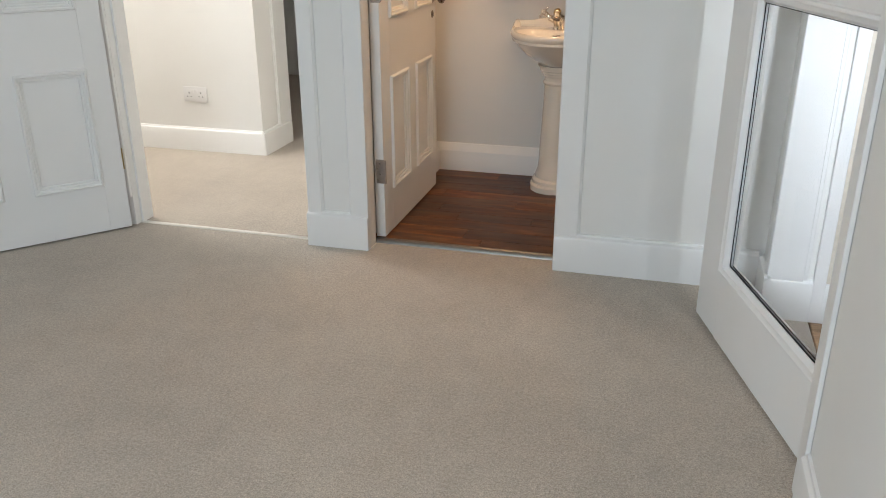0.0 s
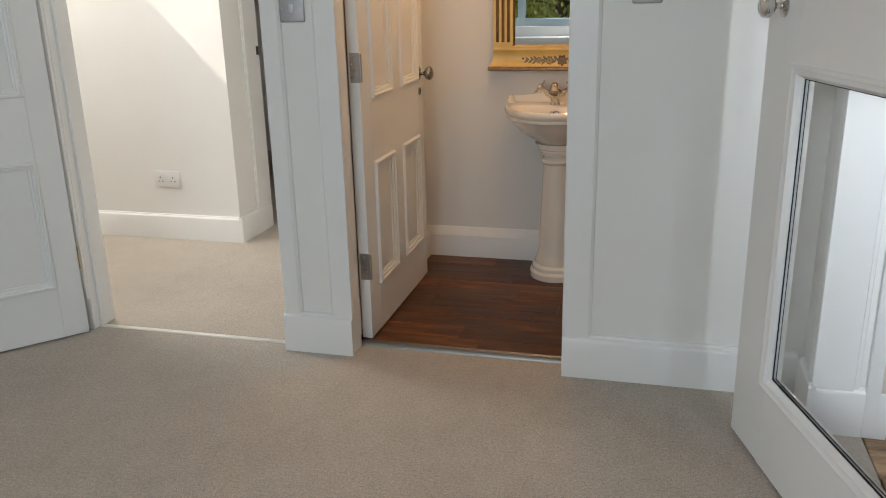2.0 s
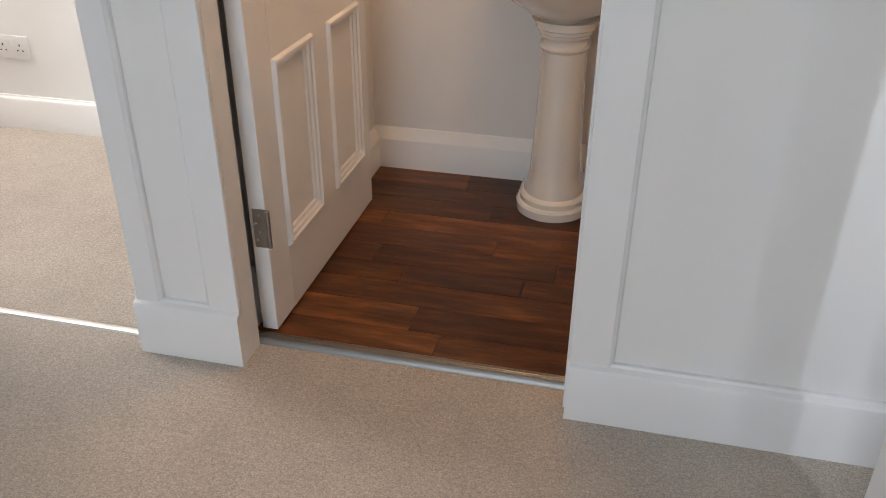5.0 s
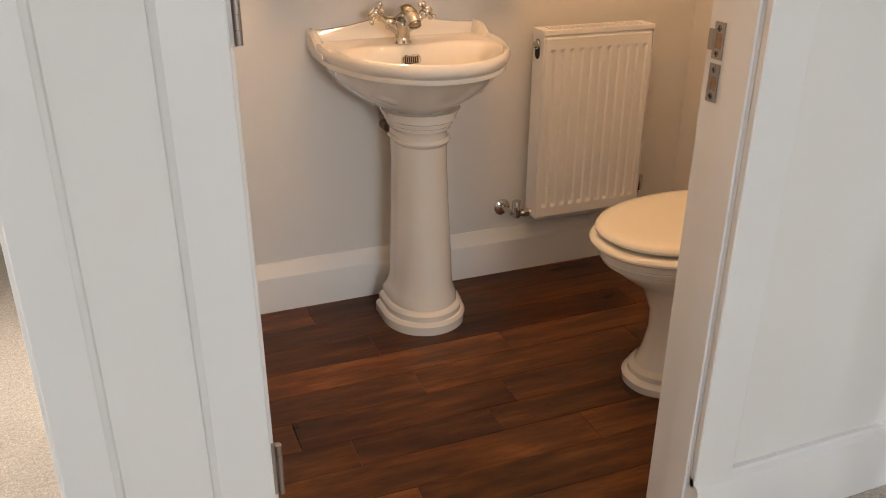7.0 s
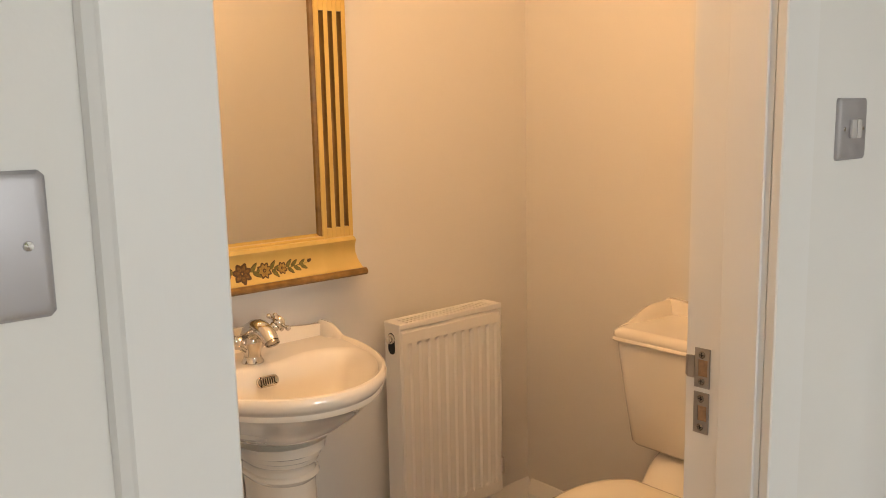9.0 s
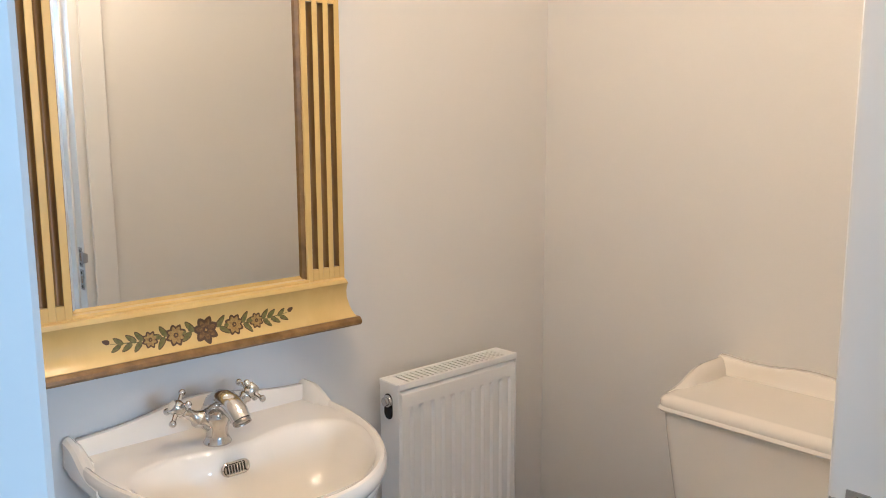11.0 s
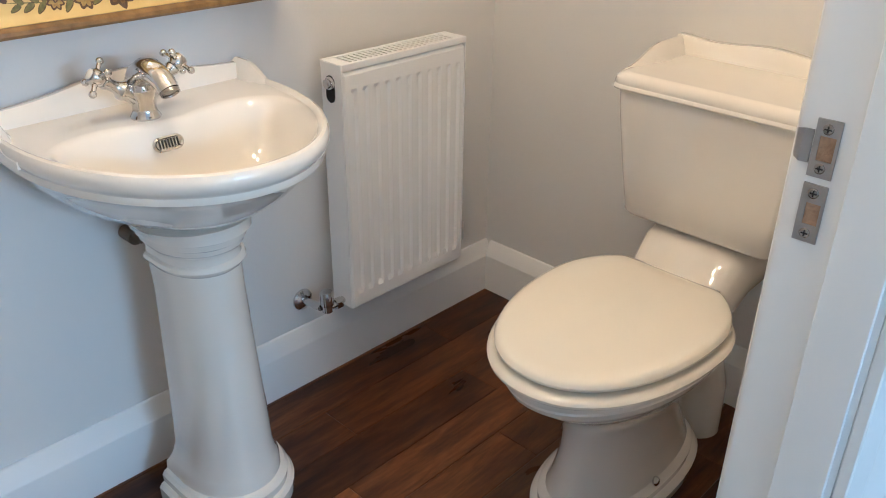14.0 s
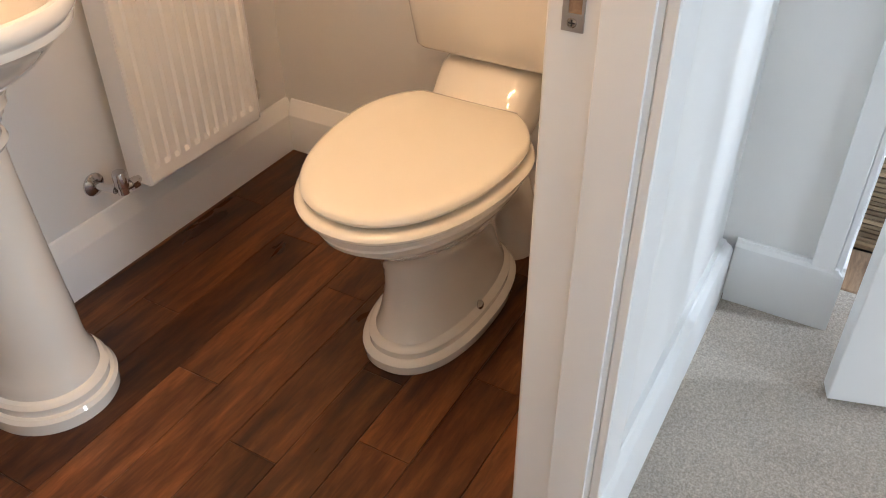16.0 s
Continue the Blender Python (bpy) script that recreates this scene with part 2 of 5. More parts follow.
M_BLUEFRAME = mat("grey_blue_window_paint", (0.42, 0.5, 0.54), 0.4, build=paint_build((0.40, 0.48, 0.52), (0.45, 0.53, 0.57), 60))
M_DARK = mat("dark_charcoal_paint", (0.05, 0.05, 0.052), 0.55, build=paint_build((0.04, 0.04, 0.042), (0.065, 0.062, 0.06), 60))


def leaf_build(nt, b):
    colour = ramp(nt, noise_tex(nt, coords(nt), 5, 4), [(0.3, (0.26, 0.29, 0.05)), (0.7, (0.52, 0.51, 0.14))])
    nt.links.new(colour, b.inputs["Base Color"])
    glow = nt.nodes.new("ShaderNodeBsdfTranslucent")
    nt.links.new(colour, glow.inputs[0])
    both = nt.nodes.new("ShaderNodeMixShader")
    both.inputs[0].default_value = 0.5
    nt.links.new(b.outputs[0], both.inputs[1])
    nt.links.new(glow.outputs[0], both.inputs[2])
    nt.links.new(both.outputs[0], nt.nodes["Material Output"].inputs[0])


M_LEAF = mat("spring_leaf", (0.3, 0.32, 0.08), 0.6, build=leaf_build)
M_BARK = mat("bark", (0.09, 0.065, 0.045), 0.9, build=paint_build((0.06, 0.045, 0.03), (0.13, 0.095, 0.07), 40, 0.01, (1, 1, 0.2), 0.8))
M_GRASS = mat("lawn", (0.07, 0.1, 0.03), 0.9, build=paint_build((0.05, 0.08, 0.02), (0.11, 0.13, 0.04), 12, 0.03, strength=0.8))
M_LAMP = mat("lamp_glow", (1, 0.8, 0.55), 0.5, Emission_Color=(1.0, 0.72, 0.42, 1), Emission_Strength=60.0)


# ---- mesh helpers ----
def mesh_of(name, bm, material, smooth=True):
    me = bpy.data.meshes.new(name)
    bmesh.ops.recalc_face_normals(bm, faces=bm.faces)
    bm.to_mesh(me)
    bm.free()
    me.materials.append(material)
    if smooth:
        for p in me.polygons:
            p.use_smooth = True
        me.set_sharp_from_angle(angle=radians(32))
    return me


def part(name, bm, material, parent, label="", smooth=True):
    ob = new(name, mesh_of(name, bm, material, smooth))
    ob.parent = parent
    if label:
        ob["label"] = label
    return ob


def thing(name, label, category, m=None, group=""):
    ob = new(name)
    ob.empty_display_size = 0.1
    if m is not None:
        ob.matrix_world = m
    return tagged(ob, label, category, group)


def solid(name, bm, material, label="", category="", kind="structure", smooth=True):
    return tagged(new(name, mesh_of(name, bm, material, smooth)), label, category, kind=kind)


def box(bm, x0, y0, z0, x1, y1, z1, bev=0.0, segs=1):
    vs = bmesh.ops.create_cube(bm, size=1.0)["verts"]
    for v in vs:
        v.co = Vector(((x0 + x1) / 2 + v.co.x * (x1 - x0), (y0 + y1) / 2 + v.co.y * (y1 - y0), (z0 + z1) / 2 + v.co.z * (z1 - z0)))
    if bev:
        es = {e for v in vs for e in v.link_edges}
        bmesh.ops.bevel(bm, geom=list(es), offset=bev, segments=segs, affect="EDGES", profile=0.5)
    return bm


def boxes(*rows, bev=0.0, segs=1):
    bm = bmesh.new()
    for r in rows:
        box(bm, *r, bev=bev, segs=segs)
    return bm


def loft(bm, rings, caps=(True, True), closed=True):
    """Skin rings of equal length."""
    vs = [[bm.verts.new(p) for p in r] for r in rings]
    n = len(rings[0])
    for a, b in zip(vs, vs[1:]):
        for i in range(n if closed else n - 1):
            j = (i + 1) % n
            bm.faces.new((a[i], a[j], b[j], b[i]))
    if caps[0]:
        bm.faces.new(vs[0][::-1])
    if caps[1]:
        bm.faces.new(vs[-1])
    return bm


def lathe(bm, profile, m=Matrix(), n=24):
    rings = [[m @ Vector((r * math.cos(2 * math.pi * i / n), r * math.sin(2 * math.pi * i / n), z)) for i in range(n)] for r, z in profile]
    return loft(bm, rings)


def tube(bm, pts, radii, n=12):
    """A round bar through points; radii a number or one for each point."""
    pts = [Vector(p) for p in pts]
    if not hasattr(radii, "__len__"):
        radii = [radii] * len(pts)
    rings = []
    side = None
    for i, p in enumerate(pts):
        way = (pts[min(i + 1, len(pts) - 1)] - pts[max(i - 1, 0)]).normalized()
        if side is None:
            side = way.orthogonal().normalized()
        side = (side - way * side.dot(way)).normalized()
        up = way.cross(side)
        rings.append([p + radii[i] * (math.cos(2 * math.pi * k / n) * side + math.sin(2 * math.pi * k / n) * up) for k in range(n)])
    return loft(bm, rings)


def ball(bm, centre, r, u=12, v=8):
    bmesh.ops.create_uvsphere(bm, u_segments=u, v_segments=v, radius=r, matrix=Matrix.Translation(centre))
    return bm


def sweep_profile(bm, profile, a, b, out):
    """A moulding: profile of (outwards, up) swept straight from a to b; out is the way outwards."""
    a, b, out = Vector(a), Vector(b), Vector(out)
    rings = [[p + out * u + Vector((0, 0, w)) for u, w in profile] for p in (a, b)]
    return loft(bm, rings)


# ---- structure ----
H = 2.4          # ceilings of hall and cloakroom
FRONT = 3.035    # hall face of the wall with the two doorways
BACK = 3.143     # its other face
WCX0, WCX1, WCY1 = -1.275, 0.34, 4.22   # cloakroom faces
RX = 0.276       # hall face of the wall with the glazed door
DOOR_H = 2.04

solid("floor_hall", boxes((-3.3, -1.65, -0.1, 0.41, 3.07, 0.0), (-1.236, 3.07, -0.1, -0.452, 3.103, 0.0)), M_CARPET, "beige short-pile fitted carpet in the hall", "floor", smooth=False)
solid("floor_landing", boxes((-3.75, 3.078, -0.1, -1.46, 6.6, 0.0)), M_CARPET, "pale beige fitted carpet past the hall doorway", "floor", smooth=False)
solid("wall_front", boxes((-3.75, FRONT, 0, -2.325, BACK, H), (-2.325, FRONT, DOOR_H + 0.02, -1.455, BACK, H), (-1.455, FRONT, 0, -1.262, BACK, H),
                          (-1.262, FRONT, DOOR_H + 0.02, -0.452, BACK, H), (-0.452, FRONT, 0, RX + 0.198, BACK, H)), M_WALL,
      "white painted plaster wall with two doorways", "wall", smooth=False)
solid("wall_cloakroom_back", boxes((-1.46, WCY1, 0, WCX1 + 0.13, WCY1 + 0.12, H)), M_WCWALL, "off-white painted cloakroom wall behind the basin", "wall", smooth=False)
solid("wall_cloakroom_right", boxes((WCX1, BACK, 0, WCX1 + 0.13, WCY1, H)), M_WCWALL, "off-white painted cloakroom wall behind the toilet", "wall", smooth=False)
solid("wall_cloakroom_left", boxes((-1.46, BACK, 0, WCX0, WCY1, H)), M_WCWALL, "off-white painted cloakroom partition", "wall", smooth=False)
solid("wall_cloakroom_inner", boxes((WCX0, BACK, 0, -1.264, BACK + 0.006, H), (-0.443, BACK, 0, WCX1, BACK + 0.006, H), (-1.264, BACK, DOOR_H + 0.03, -0.443, BACK + 0.006, H)),
      M_WCWALL, "off-white painted cloakroom side of the doorway wall", "wall", smooth=False)
solid("wall_right", boxes((RX, 2.815, 0, RX + 0.198, FRONT, H), (RX, 1.87, DOOR_H + 0.02, RX + 0.198, 2.815, H), (RX, -1.65, 0, RX + 0.198, 1.87, H)), M_WALL,
      "white painted hall wall with the glazed door's opening", "wall", smooth=False)
solid("wall_hall_left", boxes((-3.4, -1.65, 0, -3.3, FRONT, H)), M_WALL, "white painted hall end wall", "wall", smooth=False)
WX0, WX1, WZ0, WZ1 = -2.55, -0.35, 0.80, 2.1
solid("wall_hall_back", boxes((-3.4, -1.85, 0, WX0, -1.65, H), (WX0, -1.85, 0, WX1, -1.65, WZ0), (WX0, -1.85, WZ1, WX1, -1.65, H), (WX1, -1.85, 0, RX + 0.198, -1.65, H)),
      M_WALL, "white painted hall wall with a window", "wall", smooth=False)
solid("wall_landing", boxes((-3.75, WCY1, 0, -2.287, WCY1 + 0.33, 3.3)), M_WALL, "white painted landing wall, partly in sunlight", "wall", smooth=False)
solid("wall_landing_side", boxes((-3.85, BACK, 0, -3.75, WCY1 + 0.33, 2.35), (-3.85, BACK, 3.15, -3.75, WCY1 + 0.33, 3.3), (-3.85, BACK, 2.35, -3.75, 3.22, 3.15),
                                 (-3.85, 4.12, 2.35, -3.75, WCY1 + 0.33, 3.15)), M_WALL, "white painted landing wall with a high window", "wall", smooth=False)
solid("wall_landing_far", boxes((-3.85, 6.6, 0, -1.36, 6.7, 3.3), (-3.85, WCY1 + 0.33, 0, -3.75, 6.6, 3.3), (-1.46, WCY1 + 0.12, 0, -1.36, 6.6, 3.3), (-1.46, BACK, H, -1.36, WCY1 + 0.12, 3.3),
                                (-3.85, BACK - 0.1, H, -1.36, BACK, 3.3)), M_WALL, "pale painted walls of the room past the landing", "wall", smooth=False)
solid("ceiling_hall", boxes((-3.4, -1.85, H, RX + 0.6, BACK - 0.1, H + 0.1)), M_CEIL, "plain white ceiling", "ceiling", smooth=False)
solid("ceiling_cloakroom", boxes((-1.36, BACK - 0.1, H, WCX1 + 0.13, WCY1 + 0.12, H + 0.1)), M_CEIL, "plain white cloakroom ceiling", "ceiling", smooth=False)
solid("ceiling_landing", boxes((-3.85, BACK - 0.1, 3.3, -1.36, 6.7, 3.4)), M_CEIL, "plain white landing ceiling", "ceiling", smooth=False)

# bare space past the glazed door: boards, plaster and a lath wall
solid("wall_bare_plaster", boxes((RX + 0.198, 2.90, 0, 0.76, 2.98, H), (RX + 0.198, 1.6, 0, 0.76, 1.7, 0.9), (RX + 0.198, 1.6, 2.1, 0.76, 1.7, H)), M_PLASTER, "bare cream plaster wall, patchy and unpainted", "wall", smooth=False)
solid("wall_bare_reveal", boxes((RX + 0.1685, 2.804, 0, RX + 0.1975, 2.8148, DOOR_H)), M_PLASTER, "bare cream plaster edge of the reveal", "wall", smooth=False)
# black blocks behind laths and boards stand in for the shade in their gaps
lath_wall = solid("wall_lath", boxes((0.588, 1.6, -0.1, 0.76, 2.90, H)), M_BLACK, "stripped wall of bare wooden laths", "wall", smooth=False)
old_floor = solid("floor_bare", boxes((0.41, 1.7, -0.1, 0.588, 2.90, -0.02)), M_BLACK, "bare old floorboards with worn ends", "floor", smooth=False)


# skirting, architraves and door linings
SK = [(0.0, 0.0), (0.028, 0.0), (0.028, 0.128), (0.024, 0.136), (0.013, 0.142), (0.010, 0.148), (0.0, 0.148)]
SKW = [(0.0, 0.0), (0.022, 0.0), (0.022, 0.104), (0.021, 0.107), (0.019, 0.109), (0.006, 0.143), (0.003, 0.1455), (0.0, 0.146)]


def setting(name, label, category):
    return tagged(new(name), label, category, kind="structure")


def skirting(name, runs, profile, label="white painted skirting board"):
    root = setting(name, label, "skirting")
    for a, b, out in runs:
        part("board", sweep_profile(bmesh.new(), profile, (*a, 0), (*b, 0), (*out, 0)), M_TRIMX, root)
    return root


skirting("baseboard_hall", [((-1.478, FRONT), (-1.216, FRONT), (0, -1)), ((-0.472, FRONT), (RX - 0.02, FRONT), (0, -1)), ((-3.3, FRONT), (-2.40, FRONT), (0, -1))], SK)
skirting("baseboard_hall_side", [((RX, FRONT - 0.03), (RX, 2.797), (-1, 0)), ((RX, 1.80), (RX, -1.65), (-1, 0)), ((RX - 0.02, 2.817), (RX + 0.196, 2.817), (0, -1))],
         [(u * 0.75, w) for u, w in SK])
skirting("baseboard_cloakroom", [((WCX0, WCY1), (WCX1, WCY1), (0, -1)), ((WCX1, WCY1 - 0.02), (WCX1, BACK + 0.006), (-1, 0)), ((WCX0, BACK), (WCX0, WCY1 - 0.02), (1, 0)),
                                 ((-0.36, BACK + 0.006), (WCX1 - 0.02, BACK + 0.006), (0, 1))], SKW)
skirting("baseboard_landing", [((-3.75, WCY1), (-2.27, WCY1), (0, -1)), ((-2.287, WCY1 - 0.018), (-2.287, WCY1 + 0.33), (1, 0)), ((-1.46, WCY1 + 0.6), (-1.46, BACK), (-1, 0))],
         [(u * 0.75, w * 0.9) for u, w in SK])


def arch(bm, x0, x1, bead_side):
    """A flat upright architrave with a small bead along its outer edge."""
    box(bm, x0, FRONT - 0.015, 0.13, x1, FRONT - 0.0007, DOOR_H + 0.08, 0.002)
    xb = x1 if bead_side > 0 else x0
    loft(bm, [[(xb - bead_side * 0.001, FRONT - 0.0135, z), (xb + bead_side * 0.006, FRONT - 0.008, z), (xb + bead_side * 0.008, FRONT - 0.0007, z), (xb - bead_side * 0.001, FRONT - 0.0007, z)] for z in (0.14, DOOR_H + 0.08)])


arch_root = setting("architrave_hall", "flat white architraves round the two doorways", "architrave")
for x0, x1, side in ((-1.475, -1.415, 1), (-1.29, -1.216, -1), (-0.472, -0.388, 1), (-2.385, -2.305, -1)):
    abm = bmesh.new()
    arch(abm, x0, x1, side)
    part("upright", abm, M_TRIM, arch_root)
lining = setting("trim_door_linings", "white painted door linings and stops", "door lining")
for x0, x1, y1 in ((-2.325, -2.305, BACK + 0.004), (-1.475, -1.455, BACK + 0.004), (-1.262, -1.216, 3.100), (-1.262, -1.249, BACK + 0.004), (-0.472, -0.452, BACK + 0.004)):
    part("jamb", boxes((x0, FRONT - 0.0005 if x1 > -1.24 or x1 < -1.3 else 3.1003, 0, x1, y1, DOOR_H)), M_TRIM, lining, smooth=False)
for x0, x1 in ((-2.325, -1.455), (-1.262, -0.452)):
    part("head", boxes((x0, FRONT - 0.0005, DOOR_H, x1, BACK + 0.004, DOOR_H + 0.02)), M_TRIM, lining, smooth=False)
# stops: the cloakroom door shuts on the far side, the landing door on the hall side
for x0, y0, x1, y1 in ((-0.4775, FRONT + 0.006, -0.4722, 3.094), (-2.3048, FRONT + 0.035, -2.293, BACK), (-1.487, FRONT + 0.035, -1.4752, BACK)):
    part("stop", boxes((x0, y0, 0.002, x1, y1, DOOR_H), bev=0.001), M_TRIM, lining)
# inside architraves of the cloakroom doorway and the jamb of the glazed door
inner = bmesh.new()
box(inner, -0.447, BACK + 0.0065, 0, -0.385, BACK + 0.018, DOOR_H + 0.08, 0.002)
solid("architrave_cloakroom", inner, M_TRIM, "flat white architraves inside the cloakroom", "architrave")
jam = bmesh.new()
box(jam, RX - 0.012, 2.803, 0.12, RX + 0.10, 2.815, DOOR_H + 0.02, 0.0015)
box(jam, RX + 0.10, 2.808, 0.12, RX + 0.112, 2.815, DOOR_H + 0.02, 0.001)
box(jam, RX + 0.13, 2.795, 0.0, RX + 0.168, 2.815, DOOR_H + 0.02, 0.0015)
box(jam, RX - 0.013, 2.816, 0.12, RX - 0.001, 2.86, DOOR_H + 0.08, 0.0015)
box(jam, RX - 0.012, 1.80, 0.0, RX - 0.001, 1.87, DOOR_H + 0.08, 0.0015)
solid("trim_glazed_door_jamb", jam, M_TRIM, "white painted jamb of the glazed door's opening", "door lining")

# return of the landing wall: a door lining with an architrave
ret = bmesh.new()
box(ret, -2.2865, WCY1 + 0.20, 0.12, -2.274, WCY1 + 0.345, 3.0, 0.002)
box(ret, -2.2865, WCY1 + 0.19, 0.12, -2.280, WCY1 + 0.20, 3.0, 0.001)
solid("trim_landing_jamb", ret, M_TRIM, "white painted lining on the landing wall's end", "door lining")

# hall window: frame, panes, board
win = solid("window_1", boxes((WX0 - 0.05, -1.62, WZ0 - 0.14, WX1 + 0.05, -1.40, WZ0 - 0.105), bev=0.006, segs=2), M_TRIMX, "wide grey-blue painted hall window with a deep white sill", "window")
fr = bmesh.new()
for x0, x1 in ((WX0, WX0 + 0.07), (WX0 + 0.72, WX0 + 0.80), (WX0 + 1.32, WX0 + 1.42), (WX1 - 0.07, WX1)):
    box(fr, x0, -1.80, WZ0, x1, -1.72, WZ1, 0.004)
for x0, x1 in ((WX0 + 0.07, WX0 + 0.72), (WX0 + 0.80, WX0 + 1.32), (WX0 + 1.42, WX1 - 0.07)):
    box(fr, x0, -1.80, WZ0, x1, -1.72, WZ0 + 0.085, 0.004)
    box(fr, x0, -1.80, WZ1 - 0.07, x1, -1.72, WZ1, 0.004)
part("window_frame", fr, M_BLUEFRAME, win, "grey-blue painted casement frame")
for x0, x1 in ((WX0 + 0.07, WX0 + 0.72), (WX0 + 0.80, WX0 + 1.32), (WX0 + 1.42, WX1 - 0.07)):
    g = part("pane", boxes((x0, -1.764, WZ0 + 0.085, x1, -1.760, WZ1 - 0.07)), M_GLASS, win, "clear glass", smooth=False)
    g.visible_shadow = False
win2 = solid("window_2", boxes((-3.84, 3.22, 2.35, -3.76, 4.12, 2.39), (-3.84, 3.22, 3.11, -3.76, 4.12, 3.15), bev=0.003), M_TRIM, "high white-framed landing window", "window")

# threshold strips
thr = tagged(new("threshold_cloakroom"), "brushed aluminium threshold strip at the cloakroom doorway", "threshold", kind="structure")
prof = [(0.0, 0.0), (0.003, 0.008), (0.010, 0.0145), (0.014, 0.0135), (0.017, 0.015), (0.021, 0.0135), (0.024, 0.015), (0.028, 0.0135), (0.032, 0.014), (0.044, 0.006), (0.046, 0.0)]
bm = bmesh.new()
loft(bm, [[(x, 3.102 + u, w) for u, w in prof] for x in (-1.2485, -0.4725)])
part("strip", bm, M_ALU, thr)
thr2 = tagged(new("threshold_landing"), "thin metal carpet strip at the landing doorway, sun glare in its colour", "threshold", kind="structure")
bm = bmesh.new()
loft(bm, [[(x, 3.062 + u, w) for u, w in ((0, 0), (0.003, 0.004), (0.012, 0.0055), (0.021, 0.004), (0.024, 0))] for x in (-2.305, -1.475)])
part("strip", bm, M_STRIP, thr2)


# ---- doors ----
def frame_step(bm, x0, z0, x1, z1, steps, y_sign):
    """Stepped moulding round a panel: steps of (inset, depth)."""
    rings = []
    for inset, y in steps:
        rings.append([(x0 + inset, y * y_sign, z0 + inset), (x1 - inset, y * y_sign, z0 + inset), (x1 - inset, y * y_sign, z1 - inset), (x0 + inset, y * y_sign, z1 - inset)])
    vs = [[bm.verts.new(p) for p in r] for r in rings]
    for a, b in zip(vs, vs[1:]):
        for i in range(4):
            j = (i + 1) % 4
            bm.faces.new((a[i], a[j], b[j], b[i]))


def door_knob(parent, x, z, side, t, material=None, esc=True):
    """Round knob on a rose; side -1 is the door's front face."""
    m = Matrix.Translation((x, side * t / 2, z)) @ (pose(0, 0, 0, 90) if side < 0 else pose(0, 0, 0, -90))
    bm = bmesh.new()
    lathe(bm, [(0.0, 0), (0.027, 0), (0.027, 0.003), (0.022, 0.006), (0.011, 0.009), (0.009, 0.012), (0.008, 0.022), (0.011, 0.026), (0.020, 0.030), (0.027, 0.038), (0.0285, 0.046),
               (0.026, 0.053), (0.018, 0.059), (0.0, 0.061)], m, 28)
    part("knob", bm, material or M_CHROME, parent, "polished round knob")
    if esc:
        bm = bmesh.new()
        lathe(bm, [(0.0, 0), (0.017, 0), (0.017, 0.002), (0.013, 0.004), (0.006, 0.0045), (0.0, 0.0045)], Matrix.Translation((x, side * t / 2, z - 0.075)) @ (pose(0, 0, 0, 90) if side < 0 else pose(0, 0, 0, -90)), 20)
        e = part("escutcheon", bm, material or M_CHROME, parent, "small round keyhole cover")
        part("keyhole", boxes((x - 0.003, side * (t / 2 + 0.0035), z - 0.083, x + 0.003, side * (t / 2 + 0.0055), z - 0.067)), M_BLACK, e)


STEPS = [(0.0, 0.0), (0.002, 0.007), (0.005, 0.0105), (0.011, 0.011), (0.014, 0.006), (0.021, 0.004), (0.024, -0.002), (0.031, -0.004), (0.033, -0.0105)]


def panel_door(name, label, m, width, height, panels, t=0.040, flip=False, knob=None):
    """A panelled door in its own frame: hinge edge at x=0, leaf towards +x, front face towards -y."""
    d = thing(name, label, "door", m)
    cols = sorted({(p[0], p[1]) for p in panels})
    rows = sorted({(p[2], p[3]) for p in panels})
    x_edges = [0.0] + [v for c in cols for v in c] + [width]
    z_edges = [0.008] + [v for r in rows for v in r] + [height]
    for i in range(0, len(x_edges), 2):
        nm = "stile" if i in (0, len(x_edges) - 2) else "muntin"
        if nm == "stile":
            part(nm, boxes((x_edges[i], -t / 2, z_edges[0], x_edges[i + 1], t / 2, height), bev=0.0015), M_TRIM, d)
        else:
            for (r0, r1) in rows:
                part(nm, boxes((x_edges[i], -t / 2, r0, x_edges[i + 1], t / 2, r1)), M_TRIM, d)
    for i in range(0, len(z_edges), 2):
        part("rail", boxes((x_edges[1], -t / 2, z_edges[i], x_edges[-2], t / 2, z_edges[i + 1])), M_TRIM, d)
    for c0, c1 in cols:
        for r0, r1 in rows:
            part("panel", boxes((c0 + 0.002, -t / 2 + 0.010, r0 + 0.002, c1 - 0.002, t / 2 - 0.010, r1 - 0.002)), M_TRIM, d, smooth=False)
            bm = bmesh.new()
            frame_step(bm, c0 - 0.002, r0 - 0.002, c1 + 0.002, r1 + 0.002, [(i, -t / 2 - y) for i, y in STEPS], 1)
            part("moulding", bm, M_TRIM, d, "raised stepped moulding")
            bm = bmesh.new()
            frame_step(bm, c0 - 0.002, r0 - 0.002, c1 + 0.002, r1 + 0.002, [(i, t / 2 + y) for i, y in STEPS], 1)
            part("moulding", bm, M_TRIM, d)
    return d


